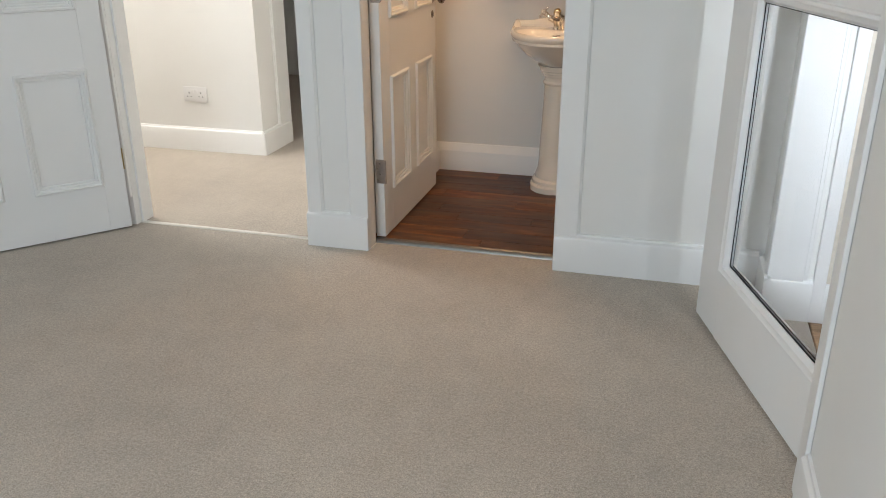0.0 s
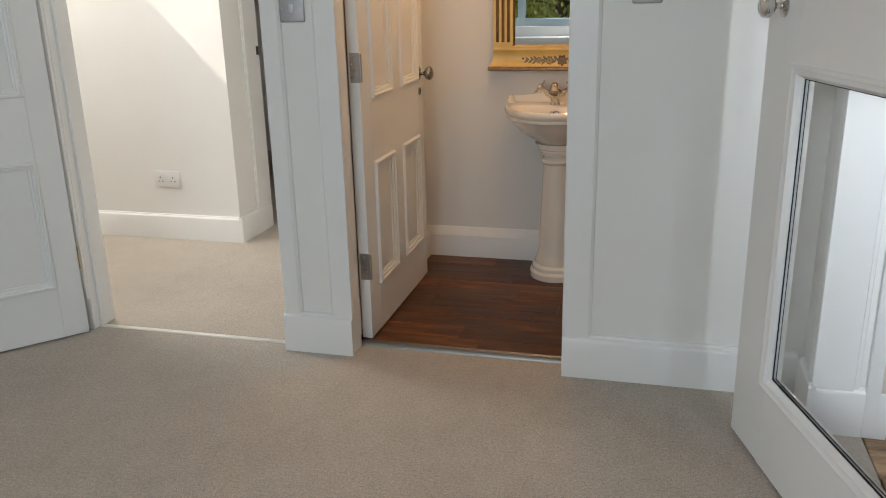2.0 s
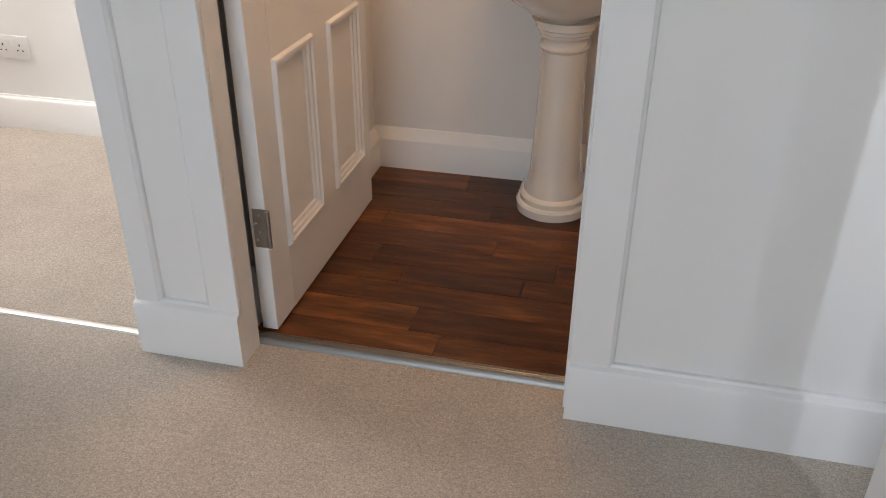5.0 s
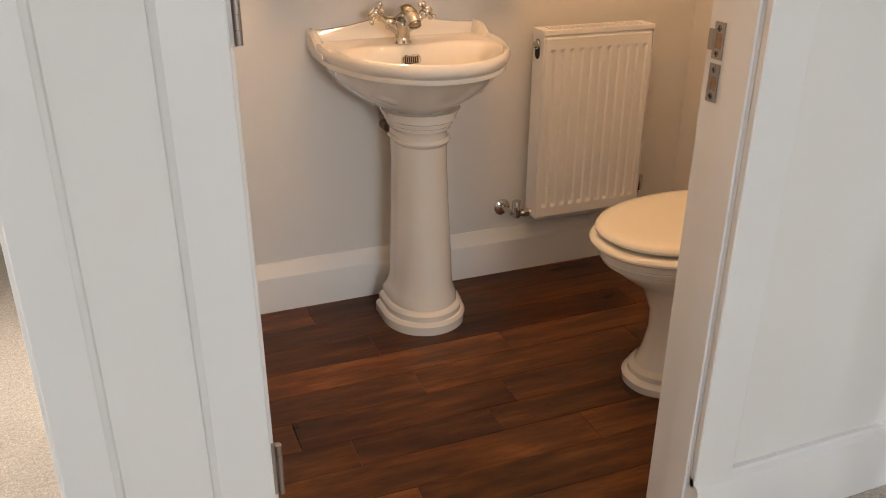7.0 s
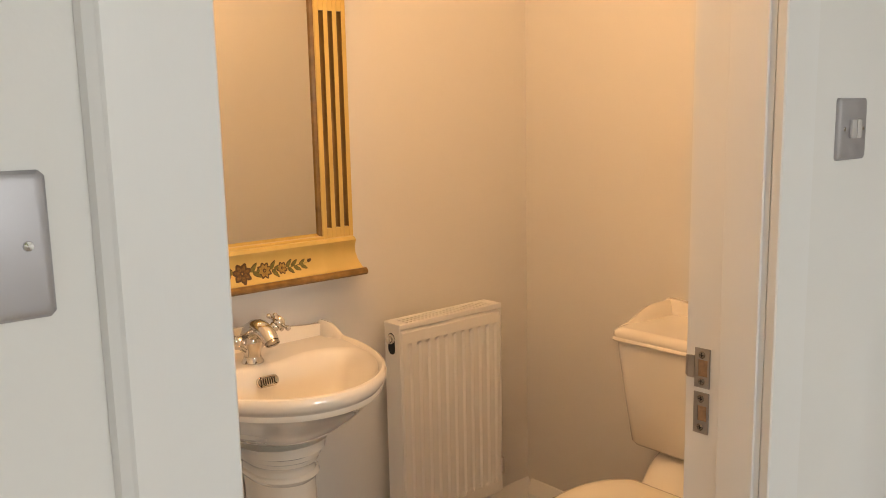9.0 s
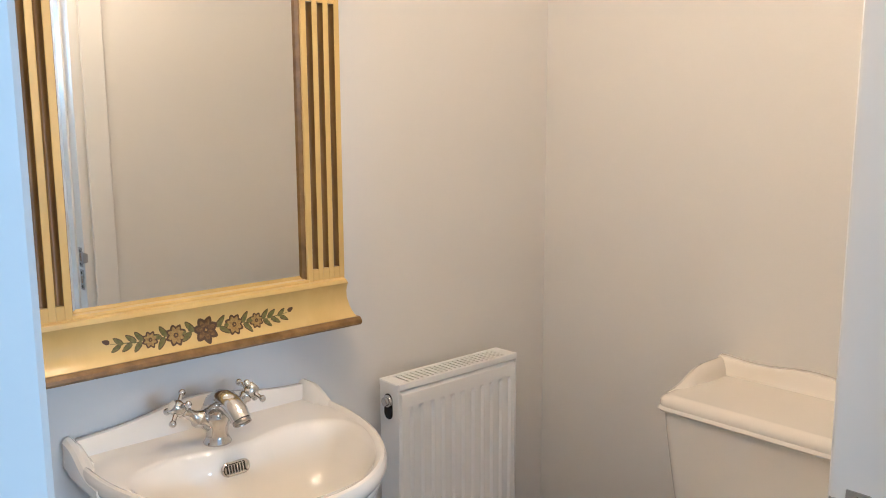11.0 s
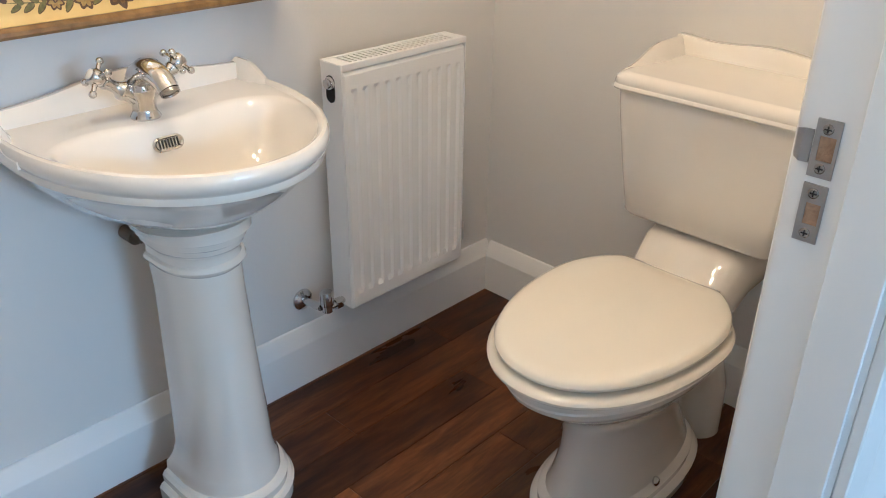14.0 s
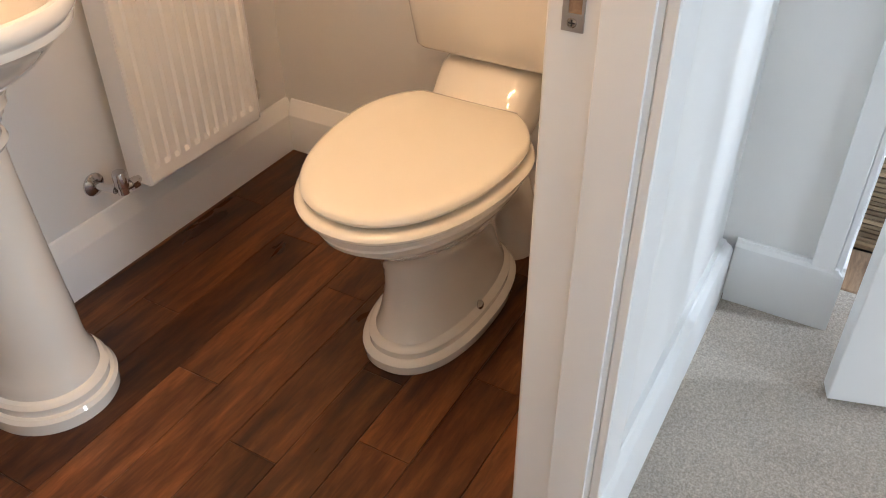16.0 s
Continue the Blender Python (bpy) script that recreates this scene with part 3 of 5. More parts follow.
# cloakroom door, open at a right angle against the side wall, face towards +x
wc_door = panel_door("door_1", "white four-panel cloakroom door standing wide open", pose(-1.2135, 3.157, 0, 0, 0, 90), 0.762, 2.03,
                     [(0.108, 0.338, 0.19, 0.655), (0.45, 0.685, 0.19, 0.655), (0.108, 0.338, 0.885, 1.88), (0.45, 0.685, 0.885, 1.88)])
tagged(wc_door, kind="structure")
door_knob(wc_door, 0.715, 0.91, -1, 0.040, M_KNOB)
for z in (0.29, 1.0, 1.78):
    hb = bmesh.new()
    for k in range(5):
        lathe(hb, [(0.0, 0.0), (0.0055, 0.0), (0.0055, 0.0185), (0.0, 0.0185)], Matrix.Translation((-0.003, -0.026, z - 0.0475 + 0.019 * k)), 12)
    box(hb, -0.0018, -0.024, z - 0.05, 0.0, 0.012, z + 0.05, 0.0003)
    hp = part("hinge", hb, M_STEEL, wc_door, "brushed steel butt hinge")
    for dy, dz in ((-0.004, 0.033), (0.006, 0.011), (-0.004, -0.011), (0.006, -0.033)):
        part("screw", lathe(bmesh.new(), [(0.0, 0), (0.0042, 0), (0.003, 0.0012), (0.0, 0.0012)], Matrix.Translation((-0.0018, dy, z + dz)) @ pose(0, 0, 0, 0, -90, 0), 10), M_CHROME, hp)

# landing door, folded back into the hall
lx, ly = -2.30, 2.995
land_door = panel_door("door_2", "white panelled landing door opened back into the hall", pose(lx - 0.0153, ly + 0.0129, 0, 0, 0, 229.7), 0.80, 2.03,
                       [(0.088, 0.353, 0.208, 0.69), (0.465, 0.715, 0.208, 0.69), (0.088, 0.353, 0.92, 1.88), (0.465, 0.715, 0.92, 1.88)])
tagged(land_door, kind="structure")
for z in (0.31, 1.78):
    part("hinge", boxes((-0.004, 0.012, z - 0.045, -0.0005, 0.026, z + 0.045), bev=0.001), M_BRASS, land_door, "small brass hinge")

# glazed door, ajar into the hall
gx, gy, gw = 0.335, 1.90, 0.908
ang = math.degrees(math.atan2(2.775 - gy, 0.07 - gx))
gd = thing("door_3", "white door with a tall clear glass panel, ajar", "door", pose(gx, gy, 0, 0, 0, ang))
tagged(gd, kind="structure")
T = 0.044
G0, G1, GZ0, GZ1 = 0.087, 0.726, 0.247, 1.046
for a, b in ((0, G0), (G1, gw)):
    part("stile", boxes((a, -T / 2, 0.01, b, T / 2, 2.03), bev=0.002), M_TRIM, gd)
for a, b in ((0.01, GZ0), (GZ1, 1.35), (1.88, 2.03)):
    part("rail", boxes((G0, -T / 2, a, G1, T / 2, b)), M_TRIM, gd)
part("panel", boxes((G0, -T / 2 + 0.01, 1.35, G1, T / 2 - 0.01, 1.88)), M_TRIM, gd)
pane = part("pane", boxes((G0 + 0.002, -0.003, GZ0 + 0.002, G1 - 0.002, 0.003, GZ1 - 0.002)), M_GLASS, gd, "clear glass panel", smooth=False)
pane.visible_shadow = False
for s in (-1, 1):
    bm = bmesh.new()
    frame_step(bm, G0 - 0.022, GZ0 - 0.022, G1 + 0.022, GZ1 + 0.022, [(i, s * (T / 2 + y)) for i, y in ((0, 0), (0.003, 0.006), (0.010, 0.008), (0.016, 0.004), (0.024, 0.002), (0.028, -0.006), (0.034, -0.014))], 1)
    part("glazing_bead", bm, M_TRIM, gd, "moulded white glazing bead")
    bm = bmesh.new()
    frame_step(bm, G0 + 0.011, GZ0 + 0.011, G1 - 0.011, GZ1 - 0.011, [(0.0, s * 0.0055), (0.0035, s * 0.0055), (0.0035, s * 0.0035)], 1)
    part("gasket", bm, M_BLACK, gd, "dark glazing seal")
for s in (-1, 1):
    door_knob(gd, gw - 0.084, 1.195, s, T, M_CHROME, esc=False)
bm = bmesh.new()
box(bm, gw - 0.0005, -0.011, 1.15, gw + 0.0015, 0.011, 1.24, 0.0003)
box(bm, gw + 0.001, -0.007, 1.185, gw + 0.012, 0.007, 1.205, 0.002)
part("latch", bm, M_STEEL, gd, "steel latch plate and bolt")

# cupboard past the landing
hook = thing("latch_keep", "small dark latch keep on the landing door lining", "latch", pose(-2.274, WCY1 + 0.325, 0.955))
part("plate", boxes((0.0, -0.012, -0.022, 0.003, 0.012, 0.022), bev=0.001), M_BLACK, hook)

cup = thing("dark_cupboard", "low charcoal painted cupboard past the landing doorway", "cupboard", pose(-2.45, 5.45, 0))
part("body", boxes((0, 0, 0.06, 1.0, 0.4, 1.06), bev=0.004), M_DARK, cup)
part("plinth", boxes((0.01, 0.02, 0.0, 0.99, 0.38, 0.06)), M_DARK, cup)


# ---- cloakroom fittings ----
BX = -0.628   # basin centre


def d_ring(cx, yb, half, straight, depth, z, n=64, sy=1.0):
    """A D-shaped outline: flat back at yb, straight sides, elliptical front. sy points the front to -y."""
    pts = []
    nb, ns = n // 8, n // 8
    nf = n - nb - 2 * ns
    for i in range(nb):
        pts.append((cx + half * (1 - 2 * (i + 0.5) / nb) * 0.98, yb))
    for i in range(ns):
        pts.append((cx - half, yb - straight * (i + 0.3) / ns))
    for i in range(nf):
        a = math.pi * (i + 0.5) / nf
        pts.append((cx - half * math.cos(a), yb - straight - (depth - straight) * math.sin(a) ** 0.96))
    for i in range(ns):
        pts.append((cx + half, yb - straight * (1 - (i + 0.3) / ns)))
    return [Vector((x, y, z)) for x, y in pts]


basin = thing("pedestal_basin", "white period-style basin on a moulded pedestal", "basin", pose(0, 0, 0))
bm = bmesh.new()
rings = []
YB = WCY1 - 0.002
for s, z in ((0.28, 0.575), (0.34, 0.585), (0.41, 0.597), (0.49, 0.610), (0.59, 0.625), (0.69, 0.643), (0.78, 0.663), (0.85, 0.683), (0.90, 0.699), (0.93, 0.708), (0.952, 0.7135), (0.966, 0.717), (0.970, 0.723), (0.967, 0.728),
             (0.972, 0.731), (0.988, 0.735), (0.998, 0.742), (1.0, 0.749), (0.995, 0.756), (0.984, 0.761), (0.968, 0.763), (0.950, 0.761), (0.935, 0.756)):
    rings.append(d_ring(BX, YB, 0.238 * s, 0.105 * s, 0.447 * (1 - (1 - s) * 0.74), z))
# inner edge of the deck, then a kidney-shaped bowl that bends forward round the tap


def bowl_ring(cx, half, yb, yf, dip, z):
    way = [50 + 80 * (i + 0.5) / 8 for i in range(8)] + [134 + 44 * (i + 0.5) / 8 for i in range(8)] + [180 + 180 * (i + 0.5) / 40 for i in range(40)] + [2 + 44 * (i + 0.5) / 8 for i in range(8)]
    yc = yb - (yb - yf) * 0.32
    pts = []
    for a in way:
        c, s = math.cos(radians(a)), math.sin(radians(a))
        x = half * math.copysign(abs(c) ** 0.82, c)
        y = yc + ((yb - yc) * abs(s) ** 0.72 if s > 0 else (yf - yc) * abs(s) ** 0.9)
        if s > 0:
            y -= dip * math.exp(-(x / 0.085) ** 2) * s
        pts.append(Vector((cx + x, y, z)))
    return pts


for half, yb, yf, dip, z in ((0.208, 4.108, 3.803, 0.040, 0.7545), (0.203, 4.102, 3.809, 0.039, 0.7525), (0.198, 4.097, 3.815, 0.038, 0.7475), (0.192, 4.090, 3.821, 0.037, 0.738), (0.184, 4.081, 3.831, 0.032, 0.720),
                             (0.170, 4.067, 3.846, 0.025, 0.694), (0.152, 4.045, 3.868, 0.016, 0.663), (0.116, 4.018, 3.895, 0.008, 0.642), (0.070, 3.985, 3.925, 0.0, 0.630), (0.020, 3.960, 3.945, 0.0, 0.627)):
    rings.append(bowl_ring(BX, half, yb, yf, dip, z))
loft(bm, rings)
bowl = part("bowl", bm, M_PORC, basin)
# upstand along the wall, sweeping down at both sides
bm = bmesh.new()
ups = []
n = 40
for i in range(n + 1):
    u = -1 + 2 * i / n
    x = BX + 0.233 * u
    top = 0.785 + 0.020 * math.exp(-(u / 0.45) ** 2) - 0.004 * (abs(u) > 0.97)
    top += 0.004 * math.cos(u * 3.0)
    ups.append([Vector((x, YB, 0.74)), Vector((x, YB - 0.034, 0.74)), Vector((x, YB - 0.032, 0.758)), Vector((x, YB - 0.027, 0.768)), Vector((x, YB - 0.023, top - 0.008)), Vector((x, YB - 0.018, top - 0.001)),
                Vector((x, YB - 0.009, top)), Vector((x, YB, top - 0.003))])
loft(bm, ups)
part("upstand", bm, M_PORC, basin, "raised back ledge")
for s in (-1, 1):
    bm = bmesh.new()
    ups = []
    for i in range(25):
        u = i / 24
        y = YB - 0.004 - 0.150 * u
        top = 0.757 + 0.030 * (0.5 + 0.5 * math.cos(math.pi * min(1, max(0, (u - 0.18) / 0.62)))) - 0.004 * u
        bulge = 0.006 * math.sin(math.pi * u)
        xo = BX + s * (0.2375 + bulge * 0.3)
        ups.append([Vector((xo, y, 0.735)), Vector((xo, y, top - 0.008)), Vector((xo - s * 0.005, y, top - 0.001)), Vector((xo - s * 0.012, y, top)), Vector((xo - s * 0.020, y, top - 0.005)),
                    Vector((xo - s * 0.026, y, max(0.752, top - 0.016))), Vector((xo - s * 0.034, y, 0.752)), Vector((xo - s * 0.036, y, 0.735))])
    loft(bm, ups)
    part("side_ledge", bm, M_PORC, basin, "curved side ledge")
# pedestal
bm = bmesh.new()
rings = []
for z, half, yf, yb in ((0.0, 0.116, 3.900, 4.10), (0.026, 0.117, 3.898, 4.10), (0.034, 0.112, 3.903, 4.10), (0.036, 0.106, 3.909, 4.10), (0.052, 0.107, 3.908, 4.10), (0.060, 0.102, 3.914, 4.10), (0.063, 0.095, 3.921, 4.10),
                        (0.080, 0.094, 3.922, 4.10), (0.092, 0.089, 3.924, 4.092), (0.108, 0.083, 3.928, 4.085), (0.135, 0.079, 3.930, 4.078), (0.20, 0.077, 3.934, 4.076), (0.32, 0.072, 3.943, 4.078),
                        (0.46, 0.067, 3.952, 4.08), (0.512, 0.0677, 3.954, 4.085), (0.517, 0.0737, 3.948, 4.085), (0.523, 0.0757, 3.945, 4.085), (0.529, 0.0737, 3.948, 4.085), (0.532, 0.0692, 3.952, 4.085),
                        (0.543, 0.0682, 3.953, 4.085), (0.551, 0.0712, 3.950, 4.085), (0.555, 0.0757, 3.945, 4.085), (0.564, 0.0772, 3.943, 4.085), (0.567, 0.0812, 3.939, 4.085), (0.577, 0.0832, 3.937, 4.085), (0.581, 0.0892, 3.931, 4.085),
                        (0.592, 0.0922, 3.932, 4.085), (0.603, 0.1012, 3.929, 4.085)):
    rings.append(d_ring(BX + 0.007, yb + 0.008, half, (yb - yf) * 0.36, yb - yf, z, 48))
loft(bm, rings)
part("pedestal", bm, M_PORC, basin, "tapered china pedestal with a stepped foot")
# overflow grille
OV = Matrix.Translation((BX - 0.014, 4.0505, 0.722)) @ pose(0, 0, 0, 74, 0, 0)


def stadium(w, h, z, m, n=16):
    r = h / 2
    pts = []
    for i in range(n):
        a = math.pi * (i / (n - 1)) - math.pi / 2
        pts.append((w / 2 - r + r * math.cos(a), r * math.sin(a)))
    pts += [(-x, -y) for x, y in pts]
    return [m @ Vector((x, y, z)) for x, y in pts]


bm = bmesh.new()
loft(bm, [stadium(0.052, 0.024, 0.0, OV), stadium(0.052, 0.024, 0.004, OV), stadium(0.047, 0.019, 0.0055, OV), stadium(0.042, 0.015, 0.0035, OV)], (True, True))
ovf = part("overflow_grille", bm, M_CHROME, basin, "chrome slotted overflow")
for k in range(7):
    b2 = boxes((-0.0155 + k * 0.0052 - 0.0013, -0.0066, 0.0034, -0.0155 + k * 0.0052 + 0.0013, 0.0066, 0.0042))
    b2.transform(OV)
    part("slot", b2, M_BLACK, ovf, smooth=False)
# waste
bm = bmesh.new()
lathe(bm, [(0.0, 0.0), (0.03, 0.0), (0.031, 0.003), (0.026, 0.004), (0.022, 0.002), (0.0, 0.002)], Matrix.Translation((BX, 3.942, 0.6275)), 24)
part("waste", bm, M_CHROME, basin, "chrome waste ring")

# mixer tap
tap = thing("mixer_tap", "chrome basin mixer with two cross-head handles", "tap", pose(BX - 0.019, 4.100, 0.754))
bm = bmesh.new()
lathe(bm, [(0.0, 0.0), (0.0235, 0.0), (0.0242, 0.003), (0.0225, 0.006), (0.0195, 0.011), (0.0185, 0.018), (0.0205, 0.030), (0.0235, 0.041), (0.0235, 0.050), (0.020, 0.060), (0.012, 0.066), (0.0, 0.068)], Matrix(), 28)
part("body", bm, M_CHROME, tap)
bm = bmesh.new()
tube(bm, [(0, 0.016, 0.034), (0, 0.009, 0.054), (0, -0.004, 0.069), (0.001, -0.020, 0.078), (0.002, -0.037, 0.081), (0.003, -0.053, 0.078), (0.005, -0.067, 0.070), (0.006, -0.077, 0.059)],
     [0.019, 0.0215, 0.022, 0.0215, 0.0205, 0.019, 0.0175, 0.0165], 24)
spout = part("spout", bm, M_CHROME, tap, "curved swan spout")
nozzle = Matrix.Translation((0.0062, -0.0774, 0.0584)) @ pose(0, 0, 0, 140, 0, 0)
part("nozzle", lathe(bmesh.new(), [(0.0, 0.0), (0.0155, 0.0), (0.0155, 0.005), (0.013, 0.0055), (0.012, 0.003), (0.0, 0.003)], nozzle, 20), M_KNOB, spout, "dark aerator ring")
for s in (-1, 1):
    way = Vector((s * 0.80, 0.02, 0.60)).normalized()
    up = way.orthogonal().normalized()
    rot = way.to_track_quat("Z", "Y").to_matrix().to_4x4()
    m = Matrix.Translation((s * 0.010, 0, 0.034)) @ rot
    bm = bmesh.new()
    lathe(bm, [(0.0, 0.0), (0.013, 0.0), (0.0125, 0.018), (0.0155, 0.024), (0.0155, 0.030), (0.012, 0.034), (0.0095, 0.040), (0.0095, 0.052), (0.012, 0.056), (0.012, 0.060), (0.008, 0.064), (0.0, 0.064)], m, 20)
    valve = part("valve", bm, M_CHROME, tap)
    bm = bmesh.new()
    lathe(bm, [(0.0, 0.062), (0.011, 0.062), (0.0135, 0.067), (0.0135, 0.077), (0.011, 0.082), (0.0, 0.084)], m, 20)
    for k in range(4):
        a = math.pi / 2 * k + 0.5
        d = Vector((math.cos(a), math.sin(a), 0))
        b2 = [m @ (d * r + Vector((0, 0, 0.072))) for r in (0.008, 0.016, 0.022, 0.0255)]
        tube(bm, b2, [0.0055, 0.0038, 0.0038, 0.0036], 10)
        ball(bm, m @ (d * 0.0285 + Vector((0, 0, 0.072))), 0.0062, 12, 8)
    part("cross_handle", bm, M_CHROME, tap, "four-armed cross handle with ball ends")
    bm = bmesh.new()
    lathe(bm, [(0.0, 0.0835), (0.0085, 0.0835), (0.0085, 0.0850), (0.006, 0.0858), (0.0, 0.0860)], m, 16)
    part("cap", bm, M_PORC, tap, "white china button")

# waste pipe stub behind the pedestal
pipe = thing("waste_pipe", "grey plastic waste pipe behind the pedestal", "pipe", pose(0, 0, 0))
bm = bmesh.new()
tube(bm, [(BX - 0.034, 4.18, 0.515), (BX - 0.015, 4.17, 0.53), (BX - 0.01, 4.16, 0.57)], 0.014, 14)
tube(bm, [(BX - 0.036, 4.219, 0.515), (BX - 0.035, 4.18, 0.515)], 0.014, 14)
part("pipe", bm, mat("grey_pipe", (0.17, 0.14, 0.11), 0.6), pipe)

# ---- mirror with painted frame ----
MX0, MX1 = -0.950, -0.308
MGX0, MGX1, MGZ0, MGZ1 = -0.850, -0.408, 0.992, 1.56
MC = (MX0 + MX1) / 2
mir = thing("wall_mirror", "mirror in an ochre fluted frame with painted flowers", "mirror", pose(0, 0, 0))
bm = bmesh.new()
bevel_r = []
for inset, y in ((0.0, 4.1875), (0.012, 4.1835)):
    bevel_r.append([(MGX0 + inset, y, MGZ0 + inset), (MGX1 - inset, y, MGZ0 + inset), (MGX1 - inset, y, MGZ1 - inset), (MGX0 + inset, y, MGZ1 - inset)])
loft(bm, bevel_r, (False, True))
part("mirror_glass", bm, M_MIRROR, mir, "bevelled silvered glass", smooth=False)
part("backboard", boxes((MX0 + 0.03, 4.188, 0.94, MX1 - 0.03, WCY1 - 0.001, 1.66)), M_BROWN, mir)
PW = 0.086
PZ0, PZ1 = 0.987, 1.545


def flute_path(bm, x0, x1, y, depth, z0, z1):
    """A rounded groove as its own recessed trough."""
    segs = 8
    w = (x1 - x0) / 2
    cx = (x0 + x1) / 2
    rings = []
    zs = [z0, z0 + w * 0.3, z0 + w, z1 - w, z1 - w * 0.3, z1]
    ws = [0.15 * w, 0.75 * w, w, w, 0.75 * w, 0.15 * w]
    for z, ww in zip(zs, ws):
        rings.append([(cx - ww * math.cos(math.pi * i / segs), y + depth * (ww / w) * math.sin(math.pi * i / segs), z) for i in range(segs + 1)])
    loft(bm, rings, (False, False), False)


for side in (-1, 1):
    x0 = MGX1 - 0.003 if side > 0 else MGX0 + 0.003 - PW
    x1 = x0 + PW
    fy = 4.168
    bm = bmesh.new()
    # pilaster built as strips either side of the grooves
    fw, gap = 0.0125, 0.0120
    first = x0 + (PW - 3 * fw - 2 * gap) / 2
    edges = [x0] + [v for k in range(3) for v in (first + k * (fw + gap), first + k * (fw + gap) + fw)] + [x1]
    for k in range(0, len(edges), 2):
        box(bm, edges[k], fy, PZ0, edges[k + 1], 4.19, PZ1, 0.001)
    for k in range(3):
        a = first + k * (fw + gap)
        box(bm, a, fy, PZ0, a + fw, 4.19, PZ0 + 0.028)
        box(bm, a, fy, PZ1 - 0.028, a + fw, 4.19, PZ1)
    box(bm, x0 + 0.001, 4.188, PZ0, x1 - 0.001, 4.2, PZ1)
    pil = part("pilaster", bm, M_YELLOW, mir, "fluted ochre side post")
    # each trough is coloured a darker brown than the post
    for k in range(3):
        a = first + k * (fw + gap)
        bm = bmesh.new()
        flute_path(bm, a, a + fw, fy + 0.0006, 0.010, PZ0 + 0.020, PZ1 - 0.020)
        part("flute", bm, M_FLUTE, pil, "darker brown groove")
    part("bead", boxes((MGX1 - 0.0045 if side > 0 else MGX0, 4.172, MGZ0, MGX1 if side > 0 else MGX0 + 0.0045, 4.187, PZ1), bev=0.001), M_BROWN, mir, "thin dark gilt bead")
    # capital
    cb = bmesh.new()
    sweep = [(0.0, 0.0), (0.006, 0.004), (0.006, 0.012), (0.014, 0.022), (0.014, 0.032), (0.0, 0.032)]
    loft(cb, [[(x, fy - u, PZ1 + w) for u, w in sweep] for x in (x0 - 0.006, x1 + 0.006)])
    part("capital", cb, M_YELLOW, mir, "stepped capital")
# cornice
bm = bmesh.new()
prof = [(0.03, 0.0), (-0.010, 0.0), (-0.012, 0.03), (-0.022, 0.036), (-0.028, 0.05), (-0.044, 0.066), (-0.048, 0.086), (0.03, 0.086)]
loft(bm, [[(x, 4.188 + u, PZ1 + 0.033 + w) for u, w in prof] for x in (MX0 - 0.02, MX1 + 0.035)])
part("cornice", bm, M_YELLOW, mir, "moulded ochre cornice")
# base board with a hollow curve, widening downwards at the ends
bm = bmesh.new()
prof = [(4.205, 0.992), (4.168, 0.992), (4.158, 0.990), (4.156, 0.982), (4.160, 0.975), (4.164, 0.965), (4.166, 0.950), (4.163, 0.932), (4.156, 0.918), (4.150, 0.912), (4.205, 0.912)]


def flare(z):
    return 0.0 if z > 0.985 else 0.004 + 0.016 * ((0.985 - z) / 0.075) ** 2


rings = []
for x_end, s in ((MX0 + 0.022, -1), (MX1 - 0.022, 1)):
    rings.append([(x_end + s * flare(z), y, z) for y, z in prof])
loft(bm, rings)
base_board = part("base_board", bm, M_YELLOW, mir, "ochre lower rail with a hollow curve")
bm = bmesh.new()
lip = [(4.206, 0.9115), (4.148, 0.9115), (4.142, 0.906), (4.141, 0.900), (4.146, 0.895), (4.206, 0.894)]
loft(bm, [[(x, y, z) for y, z in lip] for x in (MX0 - 0.004, MX1 + 0.004)])
part("lip", bm, M_BROWN, mir, "brown gilt lower edge")
part("inner_bead", boxes((MGX0, 4.166, MGZ0 - 0.002, MGX1, 4.187, MGZ0 + 0.005), bev=0.002), M_YELLOW, mir)


# painted flowers lying on the hollow rail
def rail_y(z):
    pts = [(0.912, 4.150), (0.918, 4.156), (0.932, 4.163), (0.950, 4.166), (0.965, 4.164), (0.975, 4.160)]
    for (a, ya), (b, yb) in zip(pts, pts[1:]):
        if a <= z <= b:
            return ya + (yb - ya) * (z - a) / (b - a)
    return 4.16


def petal(name, material, x, z, ang, length, width, lift):
    """A leaf-shaped patch of paint following the rail's curve."""
    bm = bmesh.new()
    pts = []
    n = 10
    for i in range(n):
        u = 2 * math.pi * i / n
        along, across = length / 2 + length / 2 * math.cos(u), width / 2 * math.sin(u) * (1.0 - 0.35 * math.cos(u))
        px = x + along * math.cos(ang) - across * math.sin(ang)
        pz = z + along * math.sin(ang) + across * math.cos(ang)
        pts.append(bm.verts.new((px, rail_y(pz) - lift, pz)))
    cx_, cz_ = x + length / 2 * math.cos(ang), z + length / 2 * math.sin(ang)
    c = bm.verts.new((cx_, rail_y(cz_) - lift, cz_))
    for i in range(n):
        bm.faces.new((c, pts[i], pts[(i + 1) % n]))
    part(name, bm, material, base_board, smooth=False)


FZ, FX = 0.938, MC + 0.001


